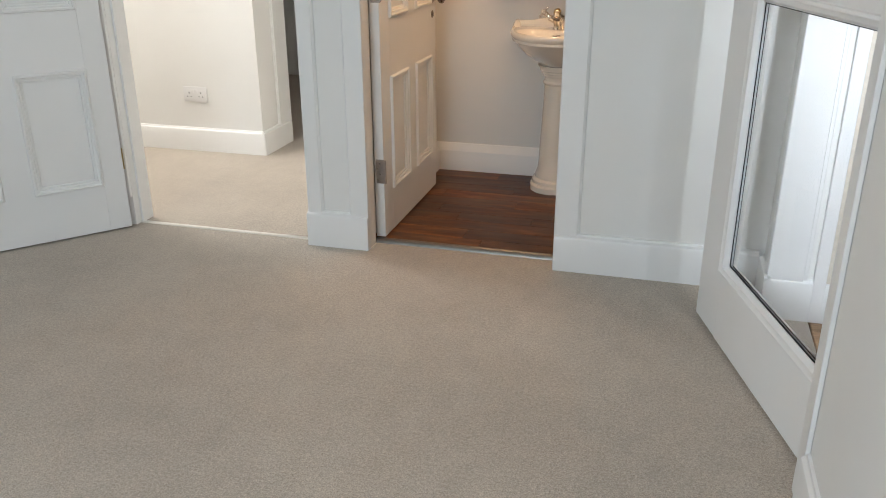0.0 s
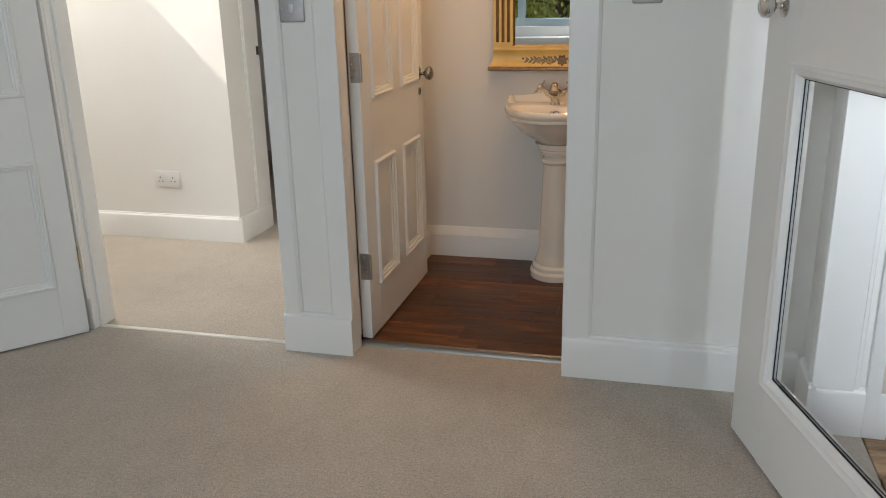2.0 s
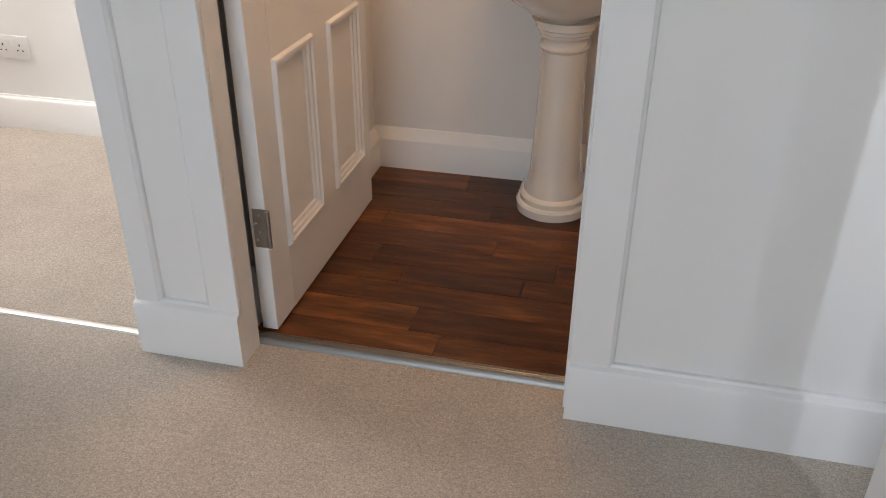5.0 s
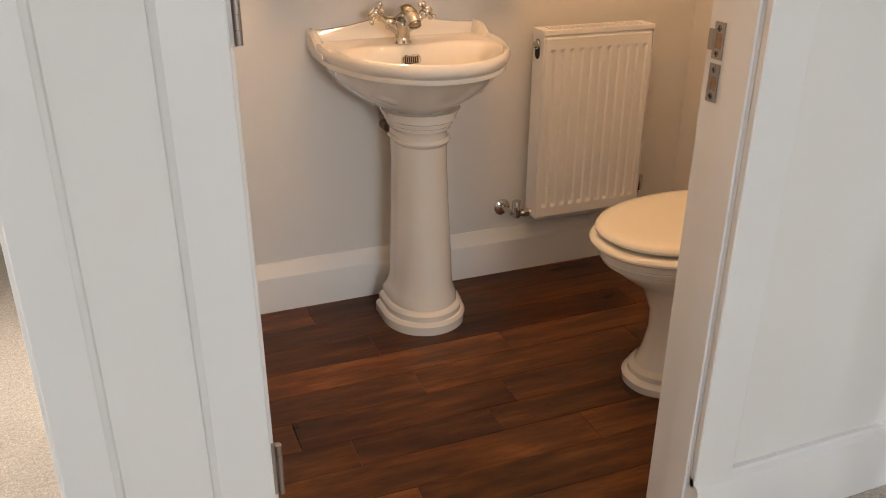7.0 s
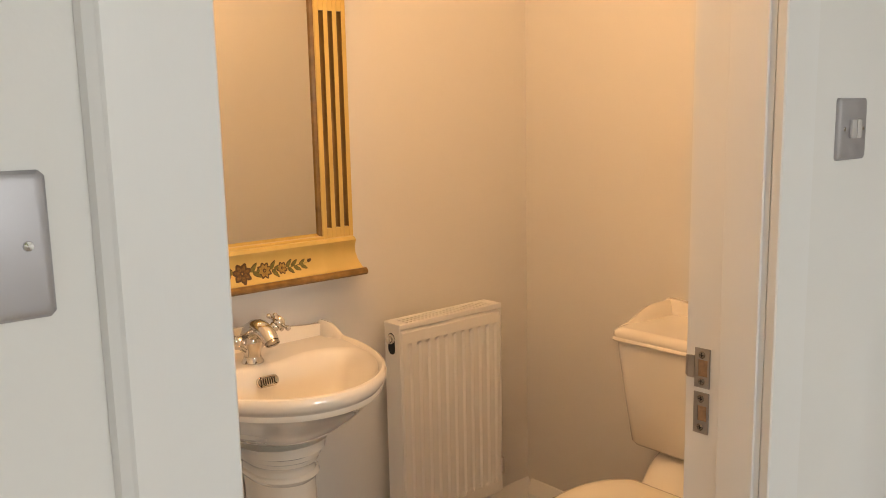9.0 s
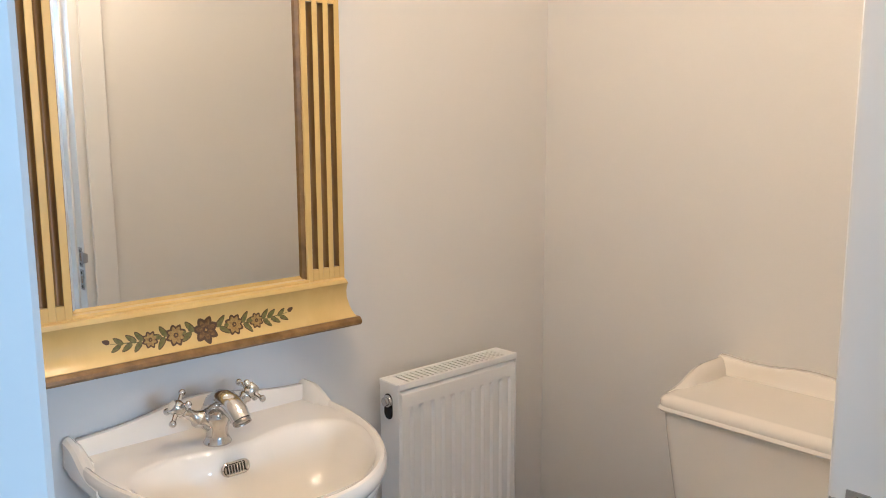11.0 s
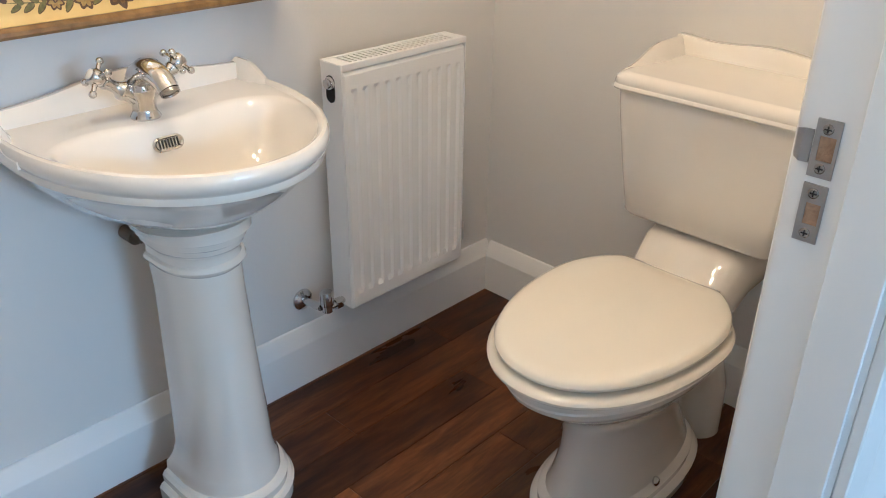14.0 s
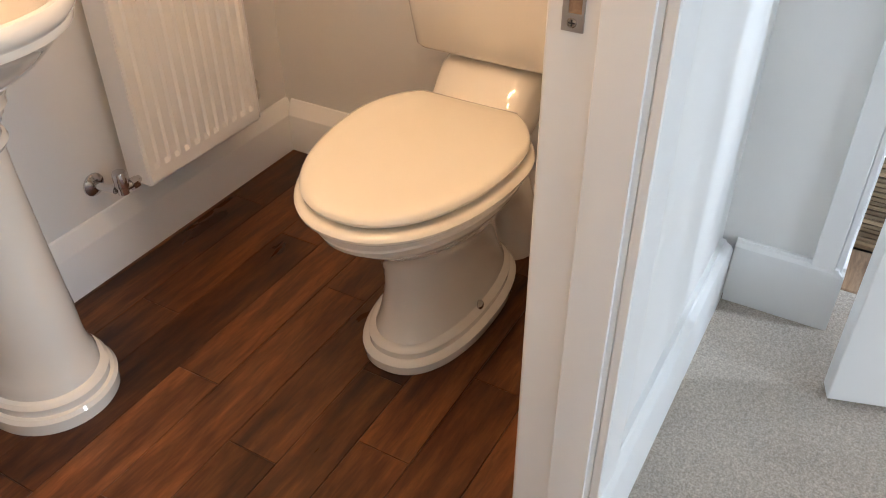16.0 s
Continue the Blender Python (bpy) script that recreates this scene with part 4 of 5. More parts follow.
def flower(x, r, count, big):
    for k in range(count):
        a = 2 * math.pi * k / count + 0.3
        petal("outline", M_OUTLINE, x + 0.1 * r * math.cos(a), FZ + 0.1 * r * math.sin(a), a, r, r * 0.74, 0.0006)
        petal("petal", M_HEART if big else M_PETAL, x + 0.22 * r * math.cos(a), FZ + 0.22 * r * math.sin(a), a, r * 0.64, r * (0.36 if big else 0.44), 0.0011)
    petal("flower_centre", M_OUTLINE, x - 0.24 * r, FZ, 0.0, r * 0.48, r * 0.48, 0.0016)
    petal("flower_eye", M_PETAL, x - 0.10 * r, FZ, 0.0, r * 0.20, r * 0.20, 0.0021)


flower(FX, 0.0225, 7, True)
for s in (-1, 1):
    flower(FX + s * 0.055, 0.0175, 8, False)
    flower(FX + s * 0.100, 0.0135, 8, False)
    for dx, a, l in ((0.022, 0.9, 0.024), (0.027, -0.6, 0.022), (0.036, 0.25, 0.02), (0.071, 1.0, 0.022), (0.075, -0.9, 0.022), (0.080, 0.3, 0.02), (0.112, 0.9, 0.021), (0.115, -0.8, 0.02), (0.124, 0.7, 0.021),
                     (0.131, -0.55, 0.02), (0.146, 0.7, 0.019), (0.150, -0.5, 0.018)):
        turn = a if s > 0 else math.pi - a
        petal("outline", M_OUTLINE, FX + s * (dx - 0.0006), FZ, turn, l * 1.08, l * 0.46, 0.0005)
        petal("leaf", M_LEAFP, FX + s * dx, FZ, turn, l, l * 0.36, 0.0010)
    petal("bud", M_OUTLINE, FX + s * 0.167, FZ + 0.006, 0.4 if s > 0 else math.pi - 0.4, 0.013, 0.008, 0.0006)
    petal("stem", M_LEAFP, FX + s * 0.118, FZ - 0.0008, 0.10 if s > 0 else math.pi - 0.10, 0.052, 0.0018, 0.0004)

# ---- radiator ----
rad = thing("radiator", "white convector panel radiator under the wall beside the basin", "radiator", pose(0, 0, 0))
RX0, RX1, RZ0, RZ1, RYF, RYB = -0.230, 0.130, 0.199, 0.755, 4.108, 4.186
part("back_panel", boxes((RX0 + 0.006, RYB - 0.010, RZ0 + 0.01, RX1 - 0.006, RYB, RZ1 - 0.012), bev=0.003), M_RAD, rad)
bm = bmesh.new()
nrib = 11
pitch = (RX1 - RX0 - 0.028) / nrib
prof_x, prof_w = [], []
for k in range(nrib):
    xc = RX0 + 0.014 + pitch * (k + 0.5)
    for dx, w in ((-0.5, 0), (-0.30, 0), (-0.17, 1), (0.17, 1), (0.30, 0)):
        prof_x.append(xc + dx * pitch)
        prof_w.append(w)
prof_x.append(RX1 - 0.014)
prof_w.append(0)
prof_x = [RX0 + 0.003, RX0 + 0.008] + prof_x + [RX1 - 0.008, RX1 - 0.003]
prof_w = [-0.8, 0] + prof_w + [0, -0.8]
zs = ((RZ0 + 0.001, -0.6, 0), (RZ0 + 0.008, 0, 0), (RZ0 + 0.036, 0, 0), (RZ0 + 0.046, 0, 1), (RZ1 - 0.060, 0, 1), (RZ1 - 0.050, 0, 0), (RZ1 - 0.022, 0, 0), (RZ1 - 0.014, -0.8, 0))
rings = [[(x, RYF + 0.010 + (0.0065 * w * k if w > 0 else -0.010 * w) - 0.010 * e, z) for x, w in zip(prof_x, prof_w)] for z, e, k in zs]
loft(bm, rings, (False, False), False)
part("front_panel", bm, M_RAD, rad, "ribbed front panel", smooth=False)
for x0, x1, hole in ((RX0, RX0 + 0.0025, True), (RX1 - 0.0025, RX1, False)):
    bm = bmesh.new()
    box(bm, x0, RYF + 0.012, RZ0 + 0.006, x1, RYB - 0.003, RZ1, 0.0008)
    sp = part("side_panel", bm, M_RAD, rad, "flat white end cover")
    if hole:
        om = Matrix.Translation((x0 - 0.0008, (RYF + RYB) / 2 + 0.006, RZ1 - 0.052)) @ pose(0, 0, 0, 90, 0, -90)
        bm = bmesh.new()
        loft(bm, [stadium(0.056, 0.027, 0.0, om @ pose(0, 0, 0, 0, 0, 90)), stadium(0.056, 0.027, 0.001, om @ pose(0, 0, 0, 0, 0, 90))])
        part("port", bm, M_BLACK, sp, "dark oval opening")
        bm = bmesh.new()
        lathe(bm, [(0.0, -0.006), (0.014, -0.006), (0.014, 0.003), (0.0125, 0.006), (0.0095, 0.007), (0.0095, 0.013), (0.0065, 0.0145), (0.0, 0.0145)], Matrix.Translation((x0, (RYF + RYB) / 2 + 0.006, RZ1 - 0.040)) @ pose(0, 0, 0, 0, -90, 0), 16)
        part("vent_plug", bm, M_CHROME, sp, "nickel bleed plug")
bm = bmesh.new()
for y0, y1 in ((RYF + 0.010, RYF + 0.018), (RYB - 0.010, RYB)):
    box(bm, RX0 + 0.001, y0, RZ1 - 0.012, RX1 - 0.001, y1, RZ1 + 0.002, 0.001)
nslot = 22
for k in range(nslot + 1):
    xc = RX0 + 0.028 + (RX1 - RX0 - 0.056) * k / nslot
    box(bm, xc - 0.0035, RYF + 0.018, RZ1 - 0.002, xc + 0.0035, RYB - 0.010, RZ1 + 0.0005)
for x0, x1 in ((RX0 + 0.001, RX0 + 0.026), (RX1 - 0.026, RX1 - 0.001)):
    box(bm, x0, RYF + 0.018, RZ1 - 0.004, x1, RYB - 0.010, RZ1 + 0.001)
part("top_grille", bm, M_RAD, rad, "slotted top grille")
# added black filling, puts the shade inside the casing into the colour
part("shade_core", boxes((RX0 + 0.01, RYF + 0.026, RZ0 + 0.02, RX1 - 0.01, RYB - 0.016, RZ1 - 0.03)), M_BLACK, rad)
for x in (RX0 + 0.06, RX1 - 0.06):
    part("bracket", boxes((x, RYB, RZ0 + 0.06, x + 0.02, WCY1 - 0.001, RZ1 - 0.06)), M_RAD, rad)
# valves
vl = part("valve", lathe(bmesh.new(), [(0.0, 0), (0.0145, 0), (0.0150, 0.004), (0.0150, 0.030), (0.013, 0.034), (0.0, 0.035)], Matrix.Translation((RX0 - 0.045, 4.150, 0.222)), 20), M_CHROME, rad, "chrome lockshield valve")
bm = bmesh.new()
tube(bm, [(RX0 - 0.045, 4.150, 0.205), (RX0 - 0.045, 4.150, 0.232)], 0.012, 16)
tube(bm, [(RX0 - 0.050, 4.150, 0.214), (RX0 - 0.010, 4.150, 0.214), (RX0 + 0.01, 4.148, 0.222), (RX0 + 0.012, 4.148, 0.262)], [0.0085, 0.0085, 0.0085, 0.008], 14)
lathe(bm, [(0.0, 0), (0.014, 0), (0.014, 0.016), (0.0, 0.016)], Matrix.Translation((RX0 - 0.024, 4.150, 0.214)) @ pose(0, 0, 0, 0, 90, 0), 6)
part("valve_body", bm, M_CHROME, vl)
bm = bmesh.new()
tube(bm, [(RX0 - 0.062, 4.219, 0.214), (RX0 - 0.055, 4.16, 0.214)], 0.0085, 14)
lathe(bm, [(0.0, 0), (0.026, 0.0), (0.025, 0.003), (0.016, 0.008), (0.010, 0.010), (0.0, 0.010)], Matrix.Translation((RX0 - 0.062, 4.2185, 0.214)) @ pose(0, 0, 0, 90, 0, 0), 24)
part("wall_plate", bm, M_CHROME, vl, "round chrome pipe cover")
bm = bmesh.new()
lathe(bm, [(0.0, 0), (0.012, 0), (0.013, 0.004), (0.013, 0.044), (0.010, 0.048), (0.0, 0.048)], Matrix.Translation((RX1 + 0.020, 4.150, 0.238)), 18)
tube(bm, [(RX1 - 0.012, 4.148, 0.275), (RX1 - 0.012, 4.148, 0.224), (RX1 + 0.02, 4.150, 0.222), (RX1 + 0.024, 4.219, 0.222)], 0.0085, 12)
part("valve", bm, M_CHROME, rad, "chrome lockshield valve")

# ---- toilet ----
TY = 3.512
toilet = thing("toilet", "white close-coupled toilet with a cream seat, lid down", "toilet", pose(0, 0, 0))


def oval(cx, a_front, a_back, b, z, n=48, power=2.0, stop=9.0):
    """Egg outline pointing to -x, cut straight at the back where it passes stop."""
    pts = []
    for i in range(n):
        t = 2 * math.pi * i / n
        c, s = math.cos(t), math.sin(t)
        c2, s2 = math.copysign(abs(c) ** (2 / power), c), math.copysign(abs(s) ** (2 / power), s)
        pts.append(Vector((min(cx + (a_back if c > 0 else a_front) * c2, stop), TY + b * s2, z)))
    return pts


bm = bmesh.new()
rings = []
for z, cx, af, ab, b, pw in ((0.0, -0.05, 0.227, 0.225, 0.117, 2.3), (0.020, -0.05, 0.229, 0.227, 0.119, 2.3), (0.027, -0.05, 0.223, 0.221, 0.113, 2.3), (0.030, -0.05, 0.215, 0.213, 0.106, 2.3),
                             (0.043, -0.05, 0.215, 0.213, 0.106, 2.3), (0.050, -0.05, 0.209, 0.207, 0.100, 2.3), (0.054, -0.05, 0.200, 0.20, 0.093, 2.25), (0.075, -0.05, 0.192, 0.193, 0.086, 2.2),
                             (0.10, -0.05, 0.184, 0.185, 0.081, 2.2), (0.15, -0.052, 0.174, 0.175, 0.077, 2.1), (0.20, -0.055, 0.175, 0.172, 0.079, 2.1), (0.235, -0.062, 0.184, 0.18, 0.092, 2.0),
                             (0.262, -0.068, 0.196, 0.188, 0.106, 2.0), (0.285, -0.074, 0.220, 0.197, 0.124, 2.0), (0.305, -0.080, 0.242, 0.203, 0.140, 2.0), (0.325, -0.086, 0.262, 0.208, 0.154, 2.0), (0.337, -0.089, 0.272, 0.211, 0.160, 2.0),
                             (0.341, -0.09, 0.272, 0.211, 0.160, 2.0), (0.345, -0.091, 0.279, 0.214, 0.165, 2.0), (0.354, -0.092, 0.282, 0.216, 0.167, 2.0), (0.358, -0.092, 0.280, 0.214, 0.165, 2.0), (0.361, -0.092, 0.285, 0.217, 0.169, 2.0),
                             (0.372, -0.092, 0.287, 0.217, 0.170, 2.0), (0.379, -0.092, 0.281, 0.21, 0.165, 2.0)):
    rings.append(oval(cx, af, ab, b, z, 56, pw))
loft(bm, rings)
pan = part("pan", bm, M_PORC, toilet, "moulded china pan on a stepped foot")
# shelf under the cistern
bm = bmesh.new()
sh = []
for x, hw, zt, zb in ((0.030, 0.088, 0.388, 0.30), (0.050, 0.096, 0.402, 0.30), (0.072, 0.101, 0.424, 0.30), (0.10, 0.104, 0.452, 0.31), (0.125, 0.108, 0.470, 0.33), (0.16, 0.112, 0.478, 0.36), (0.30, 0.116, 0.479, 0.38)):
    ring = []
    for i in range(20):
        t = 2 * math.pi * i / 20
        c, s = math.cos(t), math.sin(t)
        ring.append((x, TY + hw * math.copysign(abs(c) ** 0.45, c), (zt + zb) / 2 + (zt - zb) / 2 * math.copysign(abs(s) ** 0.45, s)))
    sh.append(ring)
loft(bm, sh)
part("shelf", bm, M_PORC, toilet, "sloped china shelf carrying the cistern")
# outlet
bm = bmesh.new()
tube(bm, [(0.10, TY - 0.02, 0.24), (0.16, TY - 0.03, 0.20), (0.20, TY - 0.035, 0.12), (0.205, TY - 0.035, 0.0)], [0.058, 0.056, 0.053, 0.053], 20)
part("outlet", bm, M_PORC, toilet, "round white outlet pipe")
# seat and lid
for nm, z0, z1, d, lab in (("seat", 0.381, 0.402, 0.0, "cream seat ring"), ("lid", 0.4065, 0.429, -0.011, "closed cream lid")):
    bm = bmesh.new()
    loft(bm, [oval(-0.095, 0.300 + d + o, 0.178, 0.186 + d + o, z, 64, 2.15, 0.056 + min(0.0, o * 0.5)) for z, o in ((z0, -0.010), (z0 + 0.002, -0.004), (z0 + 0.006, 0.0), (z0 + 0.011, 0.001), (z1 - 0.007, -0.001), (z1 - 0.003, -0.005), (z1 - 0.0005, -0.013), (z1 + 0.0012, -0.030), (z1 + 0.002, -0.07))])
    part(nm, bm, M_SEAT, toilet, lab)
for s in (-1, 1):
    bm = bmesh.new()
    tube(bm, [(0.068, TY + s * 0.062, 0.390), (0.068, TY + s * 0.062, 0.412)], 0.009, 12)
    tube(bm, [(0.068, TY + s * 0.040, 0.412), (0.068, TY + s * 0.092, 0.412)], 0.0065, 12)
    part("seat_hinge", bm, M_STEEL, toilet, "dull metal hinge bar")
# cistern
bm = bmesh.new()


def slab_ring(x0, x1, hw, z, r=0.03, n=6):
    pts = []
    for cx, cy, a0 in ((x1 - r * 0.2, hw - r * 0.2, 0), (x0 + r, hw - r, 1), (x0 + r, -hw + r, 2), (x1 - r * 0.2, -hw + r * 0.2, 3)):
        rr = r if a0 in (1, 2) else r * 0.2
        for i in range(n):
            a = math.pi / 2 * (a0 + i / (n - 1))
            pts.append(Vector((cx + rr * math.cos(a), TY + cy + rr * math.sin(a), z)))
    return pts


CX1 = WCX1 - 0.004
loft(bm, [slab_ring(x0, CX1, hw, z, r) for x0, hw, z, r in ((0.122, 0.150, 0.480, 0.03), (0.114, 0.158, 0.484, 0.03), (0.109, 0.163, 0.492, 0.03), (0.098, 0.176, 0.60, 0.03), (0.088, 0.187, 0.70, 0.03), (0.086, 0.190, 0.742, 0.03))])
cis = part("cistern", bm, M_PORC, toilet, "tapered china cistern")
bm = bmesh.new()
loft(bm, [slab_ring(x0, CX1, hw, z, 0.028) for x0, hw, z in ((0.084, 0.192, 0.738), (0.078, 0.197, 0.7395), (0.076, 0.199, 0.743), (0.077, 0.198, 0.747), (0.079, 0.196, 0.7495), (0.0785, 0.1965, 0.754), (0.080, 0.195, 0.761),
                                                             (0.085, 0.190, 0.767), (0.093, 0.182, 0.7705), (0.100, 0.176, 0.7705))])
# raised back and sides of the lid
n = 36
ups = []
for i in range(n + 1):
    u = -1 + 2 * i / n
    y = TY + 0.192 * u
    top = 0.797 + 0.010 * math.exp(-(u / 0.38) ** 2) + 0.006 * math.exp(-((abs(u) - 1.0) / 0.25) ** 2)
    ups.append([Vector((CX1, y, 0.765)), Vector((CX1 - 0.05, y, 0.765)), Vector((CX1 - 0.046, y, 0.774)), Vector((CX1 - 0.038, y, 0.782)), Vector((CX1 - 0.033, y, top - 0.006)), Vector((CX1 - 0.027, y, top)),
                Vector((CX1 - 0.010, y, top + 0.001)), Vector((CX1, y, top - 0.004))])
loft(bm, ups)
for s in (-1, 1):
    ups = []
    for i in range(21):
        u = i / 20
        x = CX1 - 0.002 - 0.225 * u
        top = 0.771 + 0.031 * (0.5 + 0.5 * math.cos(math.pi * min(1, max(0, (u - 0.42) / 0.55))))
        yo = TY + s * 0.194
        ups.append([Vector((x, yo, 0.76)), Vector((x, yo, top - 0.008)), Vector((x, yo - s * 0.004, top - 0.002)), Vector((x, yo - s * 0.010, top)), Vector((x, yo - s * 0.018, top - 0.005)),
                    Vector((x, yo - s * 0.026, max(0.768, top - 0.02))), Vector((x, yo - s * 0.036, 0.767)), Vector((x, yo - s * 0.036, 0.76))])
    loft(bm, ups)
part("cistern_lid", bm, M_PORC, cis, "moulded lid with a raised back")
bm = bmesh.new()
lathe(bm, [(0.0, 0.0), (0.010, 0.0), (0.010, 0.003), (0.007, 0.006), (0.003, 0.0075), (0.0, 0.0075)], Matrix.Translation((-0.075, TY - 0.098, 0.058)) @ pose(0, 0, 0, 68, 0, 0), 16)
part("floor_bolt", bm, M_CHROME, pan, "small domed fixing cap")


# ---- small fittings ----
def switch_plate(name, label, x, z, y, count, group="light switches"):
    sw = thing(name, label, "light switch", pose(x, y, z), group)
    bm = bmesh.new()
    loft(bm, [[(sx * (0.043 - i), -d, sz * (0.043 - i)) for sx, sz in ((-1, -0.92), (-0.92, -1), (0.92, -1), (1, -0.92), (1, 0.92), (0.92, 1), (-0.92, 1), (-1, 0.92))] for i, d in ((0, 0.0), (0, 0.004), (0.002, 0.0065), (0.005, 0.0075))])
    part("plate", bm, M_SWITCH, sw, "brushed metal plate")
    for k in range(count):
        xc = (k - (count - 1) / 2) * 0.0165
        b2 = boxes((xc - 0.0068, -0.0125, -0.013, xc + 0.0068, -0.007, 0.013), bev=0.0016, segs=2)
        part("rocker", b2, M_ROCKER, sw, "pale rocker")
    for s in (-1, 1):
        b2 = bmesh.new()
        lathe(b2, [(0.0, 0), (0.0032, 0), (0.0028, 0.0012), (0.0, 0.0014)], Matrix.Translation((s * 0.030, -0.0074, 0)) @ pose(0, 0, 0, 90), 10)
        part("screw", b2, M_CHROME, sw)
    return sw


switch_plate("light_switch", "brushed metal double light switch beside the cloakroom doorway", -0.254, 1.240, FRONT, 2)
switch_plate("light_switch", "brushed metal single light switch near the hall corner", 0.047, 1.248, FRONT, 1)
switch_plate("light_switch", "brushed metal single light switch between the two doorways", -1.366, 1.199, FRONT, 1)

sock = thing("wall_socket", "white plastic double wall socket above the skirting", "socket", pose(-2.687, WCY1, 0.323))
part("plate", boxes((-0.073, -0.009, -0.043, 0.073, 0.0, 0.043), bev=0.003, segs=2), M_PLASTIC, sock)
for s in (-1, 1):
    for x0, z0, x1, z1 in ((-0.002, 0.004, 0.002, 0.013), (-0.0142, -0.014, -0.0078, -0.010), (0.0078, -0.014, 0.0142, -0.010)):
        part("pin_hole", boxes((s * 0.036 + x0, -0.0098, z0, s * 0.036 + x1, -0.0088, z1)), M_BLACK, sock, smooth=False)
    part("rocker", boxes((s * 0.012 - 0.006, -0.012, 0.008, s * 0.012 + 0.006, -0.009, 0.028), bev=0.0015), M_PLASTIC, sock)

# strike plates on the cloakroom lining
SXF = -0.4724


def strike(name, label, z0, z1, hole, lip):
    st = thing(name, label, "strike plate", pose(SXF, 3.121, 0), "lock plates")
    hz0, hz1, hy0, hy1 = hole
    y0, y1 = -0.011, 0.012
    part("plate", boxes((-0.002, y0, z0, 0, y1, hz0), (-0.002, y0, hz1, 0, y1, z1), (-0.002, y0, hz0, 0, hy0, hz1), (-0.002, hy1, hz0, 0, y1, hz1)), M_STEEL, st, smooth=False)
    part("pocket", boxes((-0.0006, hy0, hz0, 0.0, hy1, hz1)), M_OLDWOOD, st, "bare timber pocket", smooth=False)
    for z in (z0 + 0.009, z1 - 0.009):
        b2 = bmesh.new()
        lathe(b2, [(0.0, 0), (0.0052, 0), (0.0052, 0.0006), (0.0042, 0.0012), (0.0, 0.001)], Matrix.Translation((-0.002, 0.001, z)) @ pose(0, 0, 0, 0, -90, 0), 14)
        screw = part("screw", b2, M_KNOB, st, "dark cross-head screw")
        part("slot", boxes((-0.0036, -0.0022, z - 0.0006, -0.0029, 0.0042, z + 0.0006), (-0.00365, 0.0004, z - 0.0032, -0.00295, 0.0016, z + 0.0032)), M_BLACK, screw, smooth=False)
    if lip:
        b2 = bmesh.new()
        loft(b2, [[(-0.002 - d, y, zc + dz) for dz in (-h, h)] + [(-d, y, zc + dz) for dz in (h, -h)] for y, d, h, zc in ((0.013, 0.0, 0.016, (hz0 + hz1) / 2), (0.022, 0.001, 0.016, (hz0 + hz1) / 2), (0.028, -0.003, 0.014, (hz0 + hz1) / 2), (0.031, -0.008, 0.012, (hz0 + hz1) / 2))])
        part("lip", b2, M_STEEL, st, "curved striker lip")
    return st


strike("latch_strike", "brushed steel latch strike plate on the door lining", 0.890, 0.946, (0.906, 0.930, -0.008, 0.007), True)
strike("bolt_strike", "brushed steel bolt strike plate on the door lining", 0.824, 0.883, (0.842, 0.864, -0.008, 0.006), False)

# three-lamp ceiling light in the cloakroom
LX, LY, LDROP = -0.66, 3.50, 0.34
cl = thing("ceiling_light", "chrome three-armed ceiling light with warm bulbs", "ceiling light", pose(LX, LY, H))
part("ceiling_plate", lathe(bmesh.new(), [(0.0, 0.0), (0.055, 0.0), (0.055, -0.008), (0.040, -0.020), (0.012, -0.026), (0.0, -0.026)], Matrix(), 28), M_CHROME, cl)
part("stem", tube(bmesh.new(), [(0, 0, -0.02), (0, 0, -LDROP + 0.05)], 0.007, 12), M_CHROME, cl)
for k in range(3):
    a = radians(80 + 120 * k)
    px, py = 0.17 * math.cos(a), 0.13 * math.sin(a)
    part("arm", tube(bmesh.new(), [(0, 0, -LDROP + 0.055), (px * 0.5, py * 0.5, -LDROP + 0.075), (px * 0.9, py * 0.9, -LDROP + 0.07), (px, py, -LDROP + 0.045)], 0.005, 10), M_CHROME, cl)
    cup = part("lamp_cup", lathe(bmesh.new(), [(0.0, 0.05), (0.012, 0.05), (0.020, 0.035), (0.032, 0.006), (0.032, 0.003), (0.0, 0.003)], Matrix.Translation((px, py, -LDROP)), 20), M_CHROME, cl)
    part("bulb", lathe(bmesh.new(), [(0.0, 0.002), (0.026, 0.002), (0.022, -0.006), (0.0, -0.009)], Matrix.Translation((px, py, -LDROP)), 20), M_LAMP, cup, "glowing lamp face")
    ld = bpy.data.lights.new("bulb_light", "POINT")
    ld.energy, ld.color, ld.shadow_soft_size = 3.5, (1.0, 0.59, 0.295), 0.042
    new("bulb_light", ld).matrix_world = pose(LX + px, LY + py, H - LDROP - 0.056)


# ---- floor pieces ----
sub = solid("floor_cloakroom", boxes((WCX0, 3.104, -0.1, WCX1, WCY1, -0.012)), M_GAP, "dark walnut plank floor in the cloakroom", "floor", smooth=False)


def plank_mesh(w, d, h=0.012, ch=0.001):
    bm = bmesh.new()
    loft(bm, [[(-w / 2 + i, -d / 2 + i, z), (w / 2 - i, -d / 2 + i, z), (w / 2 - i, d / 2 - i, z), (-w / 2 + i, d / 2 - i, z)] for i, z in ((0, -h), (0, -ch), (ch, 0))], (False, True))
    return bm


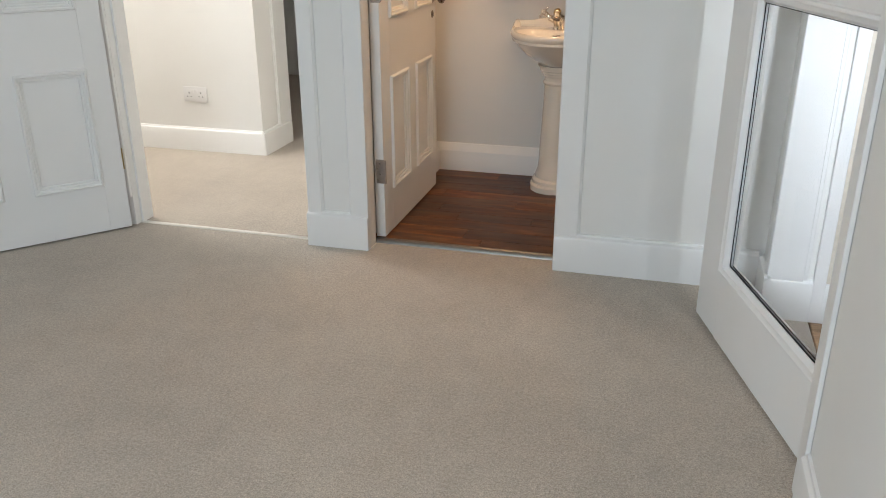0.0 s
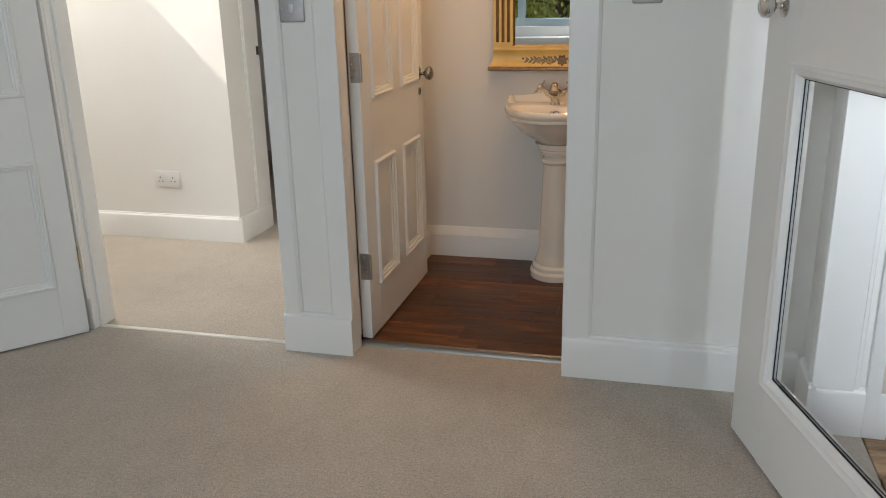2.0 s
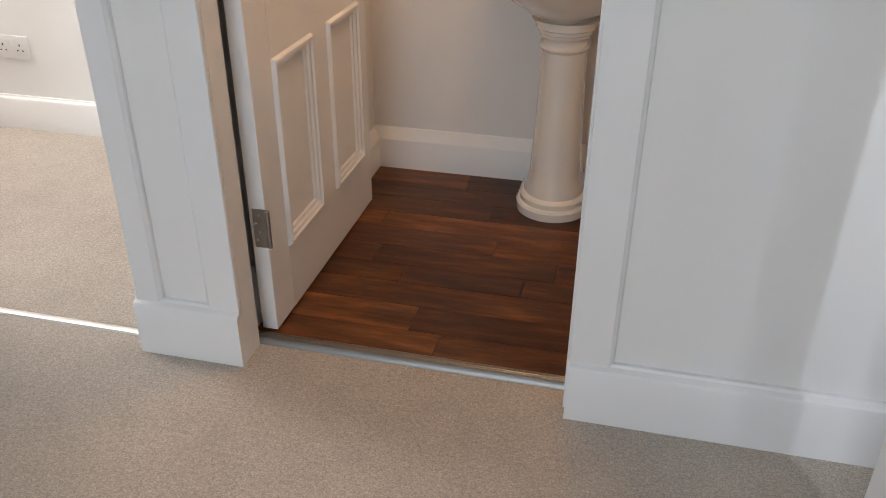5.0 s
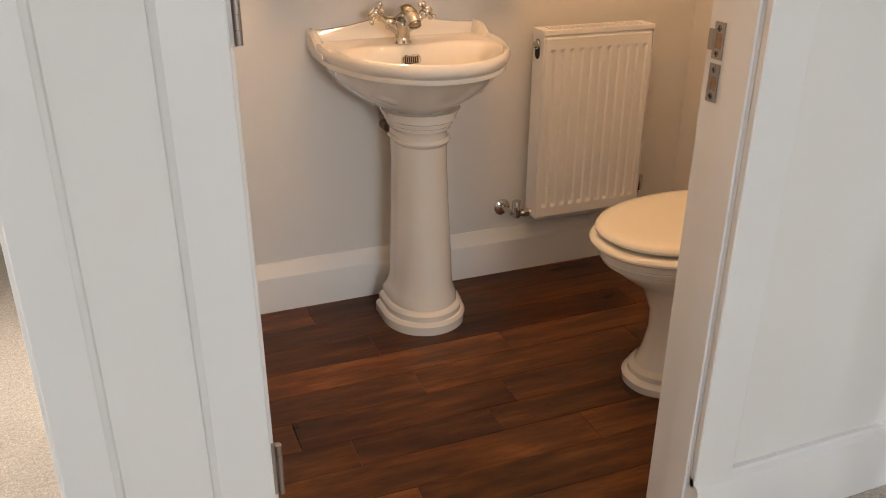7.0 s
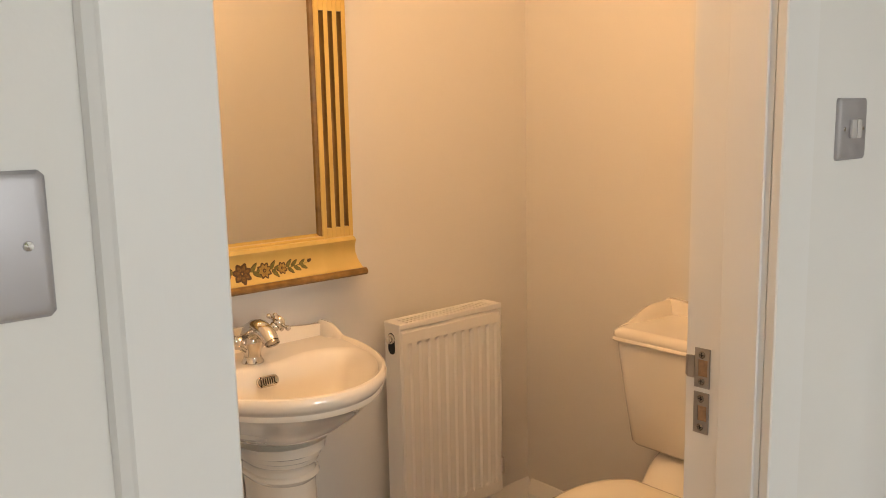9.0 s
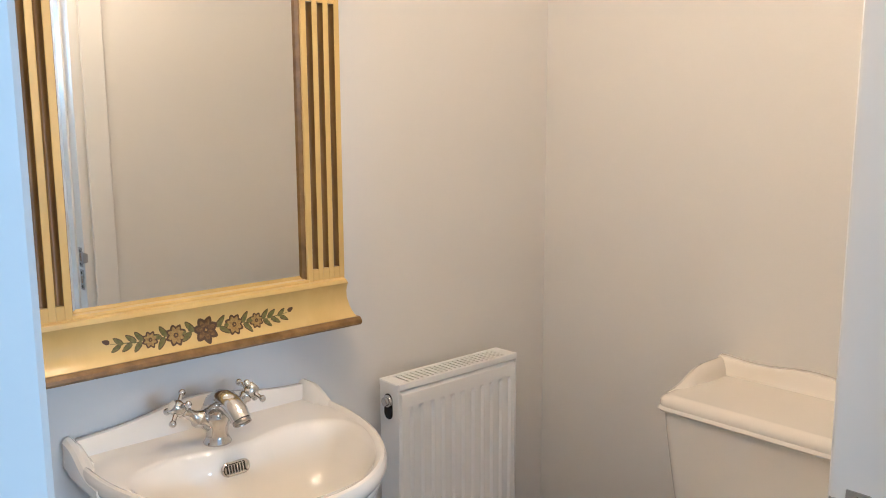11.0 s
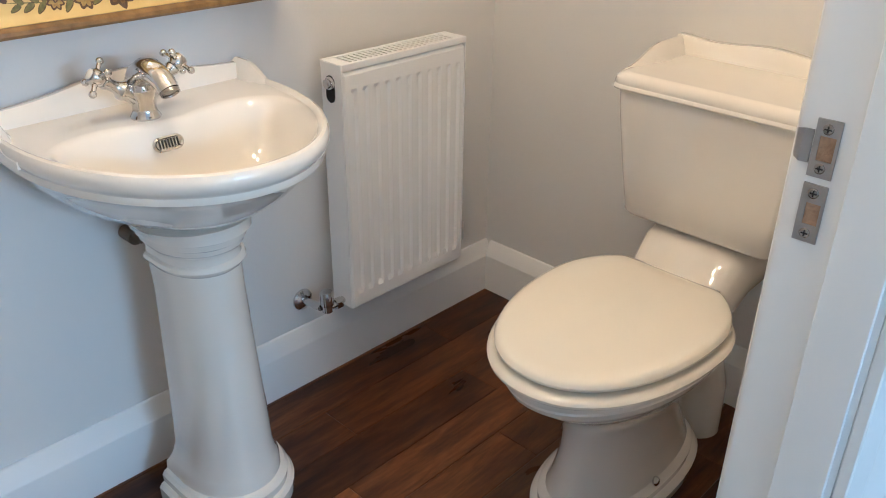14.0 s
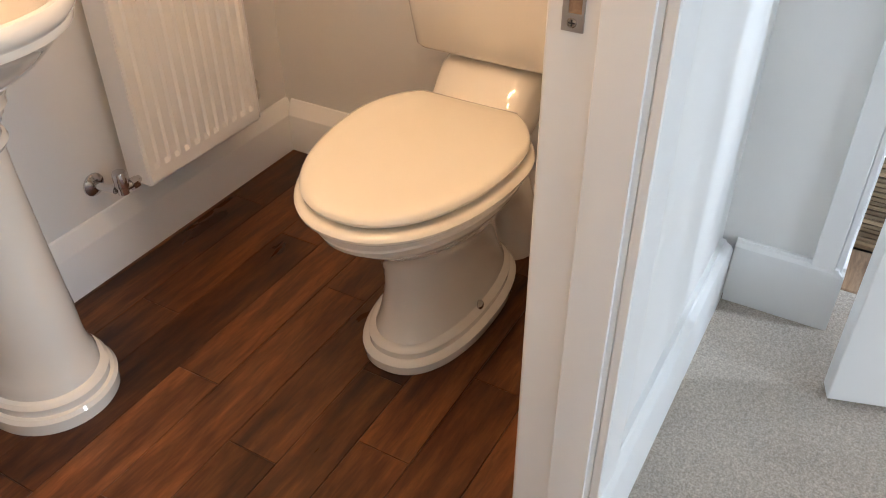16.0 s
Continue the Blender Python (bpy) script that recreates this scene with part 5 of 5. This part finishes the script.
rows = [3.139, 3.245, 3.354, 3.460, 3.553, 3.659, 3.767, 3.868, 3.976, 4.083, 4.19, 4.22]
joints = [[-0.80, 0.02], [-0.886, -0.21], [-0.445, 0.12], [-0.971, -0.637, -0.293], [-1.08, -0.556, 0.03], [-0.747, -0.124], [-1.12, -0.462, 0.12], [-0.80, -0.012], [-0.347], [-0.92, 0.06], [-0.5]]
rnd = random.Random(5)
for y0, y1, js in zip(rows, rows[1:], joints):
    xs = [WCX0] + js + [WCX1]
    for x0, x1 in zip(xs, xs[1:]):
        p = part("plank", plank_mesh(x1 - x0 - 0.001, y1 - y0 - 0.001), M_WALNUT, sub, smooth=False)
        p.location = ((x0 + x1) / 2, (y0 + y1) / 2, 0.0)
# old boards and laths past the glazed door
for i in range(8):
    y0 = 1.72 + i * 0.145
    p = part("floorboard", plank_mesh(0.168, 0.142, 0.02, 0.003), M_OLDWOOD, old_floor, smooth=False)
    p.location = (0.497 + 0.006 * rnd.random(), y0 + 0.0725, 0.0)
lath_data = mesh_of("lath", plank_mesh(0.008, 1.16, 0.0085, 0.001), M_LATH, False)
for i in range(200):
    ob = new("lath", lath_data)
    ob.parent = lath_wall
    ob.matrix_basis = pose(0.581 + 0.003 * rnd.random(), 2.28, 0.014 + i * 0.0118, 0, rnd.uniform(-3, 3), 0)
    ob.rotation_euler.x += rnd.uniform(-0.0015, 0.0015)

# ---- outside ----
solid("ground", boxes((-60, -90, -0.6, 60, -1.85, -0.5)), M_GRASS, "rough lawn outside the window", "ground", smooth=False)


def tree(name, x, y, seed):
    r = random.Random(seed)
    t = thing(name, "bushy spring tree with yellow-green leaves", "tree", pose(x, y, -0.5), "trees outside the window")
    bm = bmesh.new()
    tube(bm, [(0, 0, 0), (0.05, 0, 0.8), (-0.05, 0.1, 1.8), (0.05, 0.0, 3.4)], [0.14, 0.11, 0.08, 0.03], 10)
    tips = []
    for k in range(26):
        z = 0.4 + 2.6 * r.random()
        a = r.uniform(0, 2 * math.pi)
        l = r.uniform(0.7, 1.7)
        p0, p2 = Vector((0, 0, z)), Vector((l * math.cos(a), l * math.sin(a), z + r.uniform(0.0, 0.9)))
        p1 = (p0 + p2) / 2 + Vector((r.uniform(-0.2, 0.2), r.uniform(-0.2, 0.2), r.uniform(-0.1, 0.2)))
        tube(bm, [p0, p1, p2], [0.03, 0.018, 0.006], 6)
        tips += [p1, p2, (p1 + p2) / 2]
    part("trunk", bm, M_BARK, t)
    verts, faces = [], []
    for k in range(5200):
        c = r.choice(tips) + Vector((r.gauss(0, 0.28), r.gauss(0, 0.28), r.gauss(0, 0.25)))
        e = Euler((r.uniform(0, 6.3), r.uniform(0, 6.3), r.uniform(0, 6.3))).to_matrix()
        s = r.uniform(0.035, 0.075)
        n = len(verts)
        verts += [c + e @ Vector(v) * s for v in ((-1, 0, 0), (0, -0.45, 0.1), (1, 0, 0), (0, 0.45, 0.1))]
        faces.append((n, n + 1, n + 2, n + 3))
    me = bpy.data.meshes.new("crown")
    me.from_pydata([tuple(v) for v in verts], [], faces)
    me.materials.append(M_LEAF)
    ob = new("crown", me)
    ob.parent = t
    return t


for i, (x, y) in enumerate(((-3.6, -6.5), (-2.0, -7.4), (-0.4, -6.8), (-2.9, -9.5), (-4.9, -8.6), (-1.1, -10.0))):
    tree("tree", x, y, 11 + i)
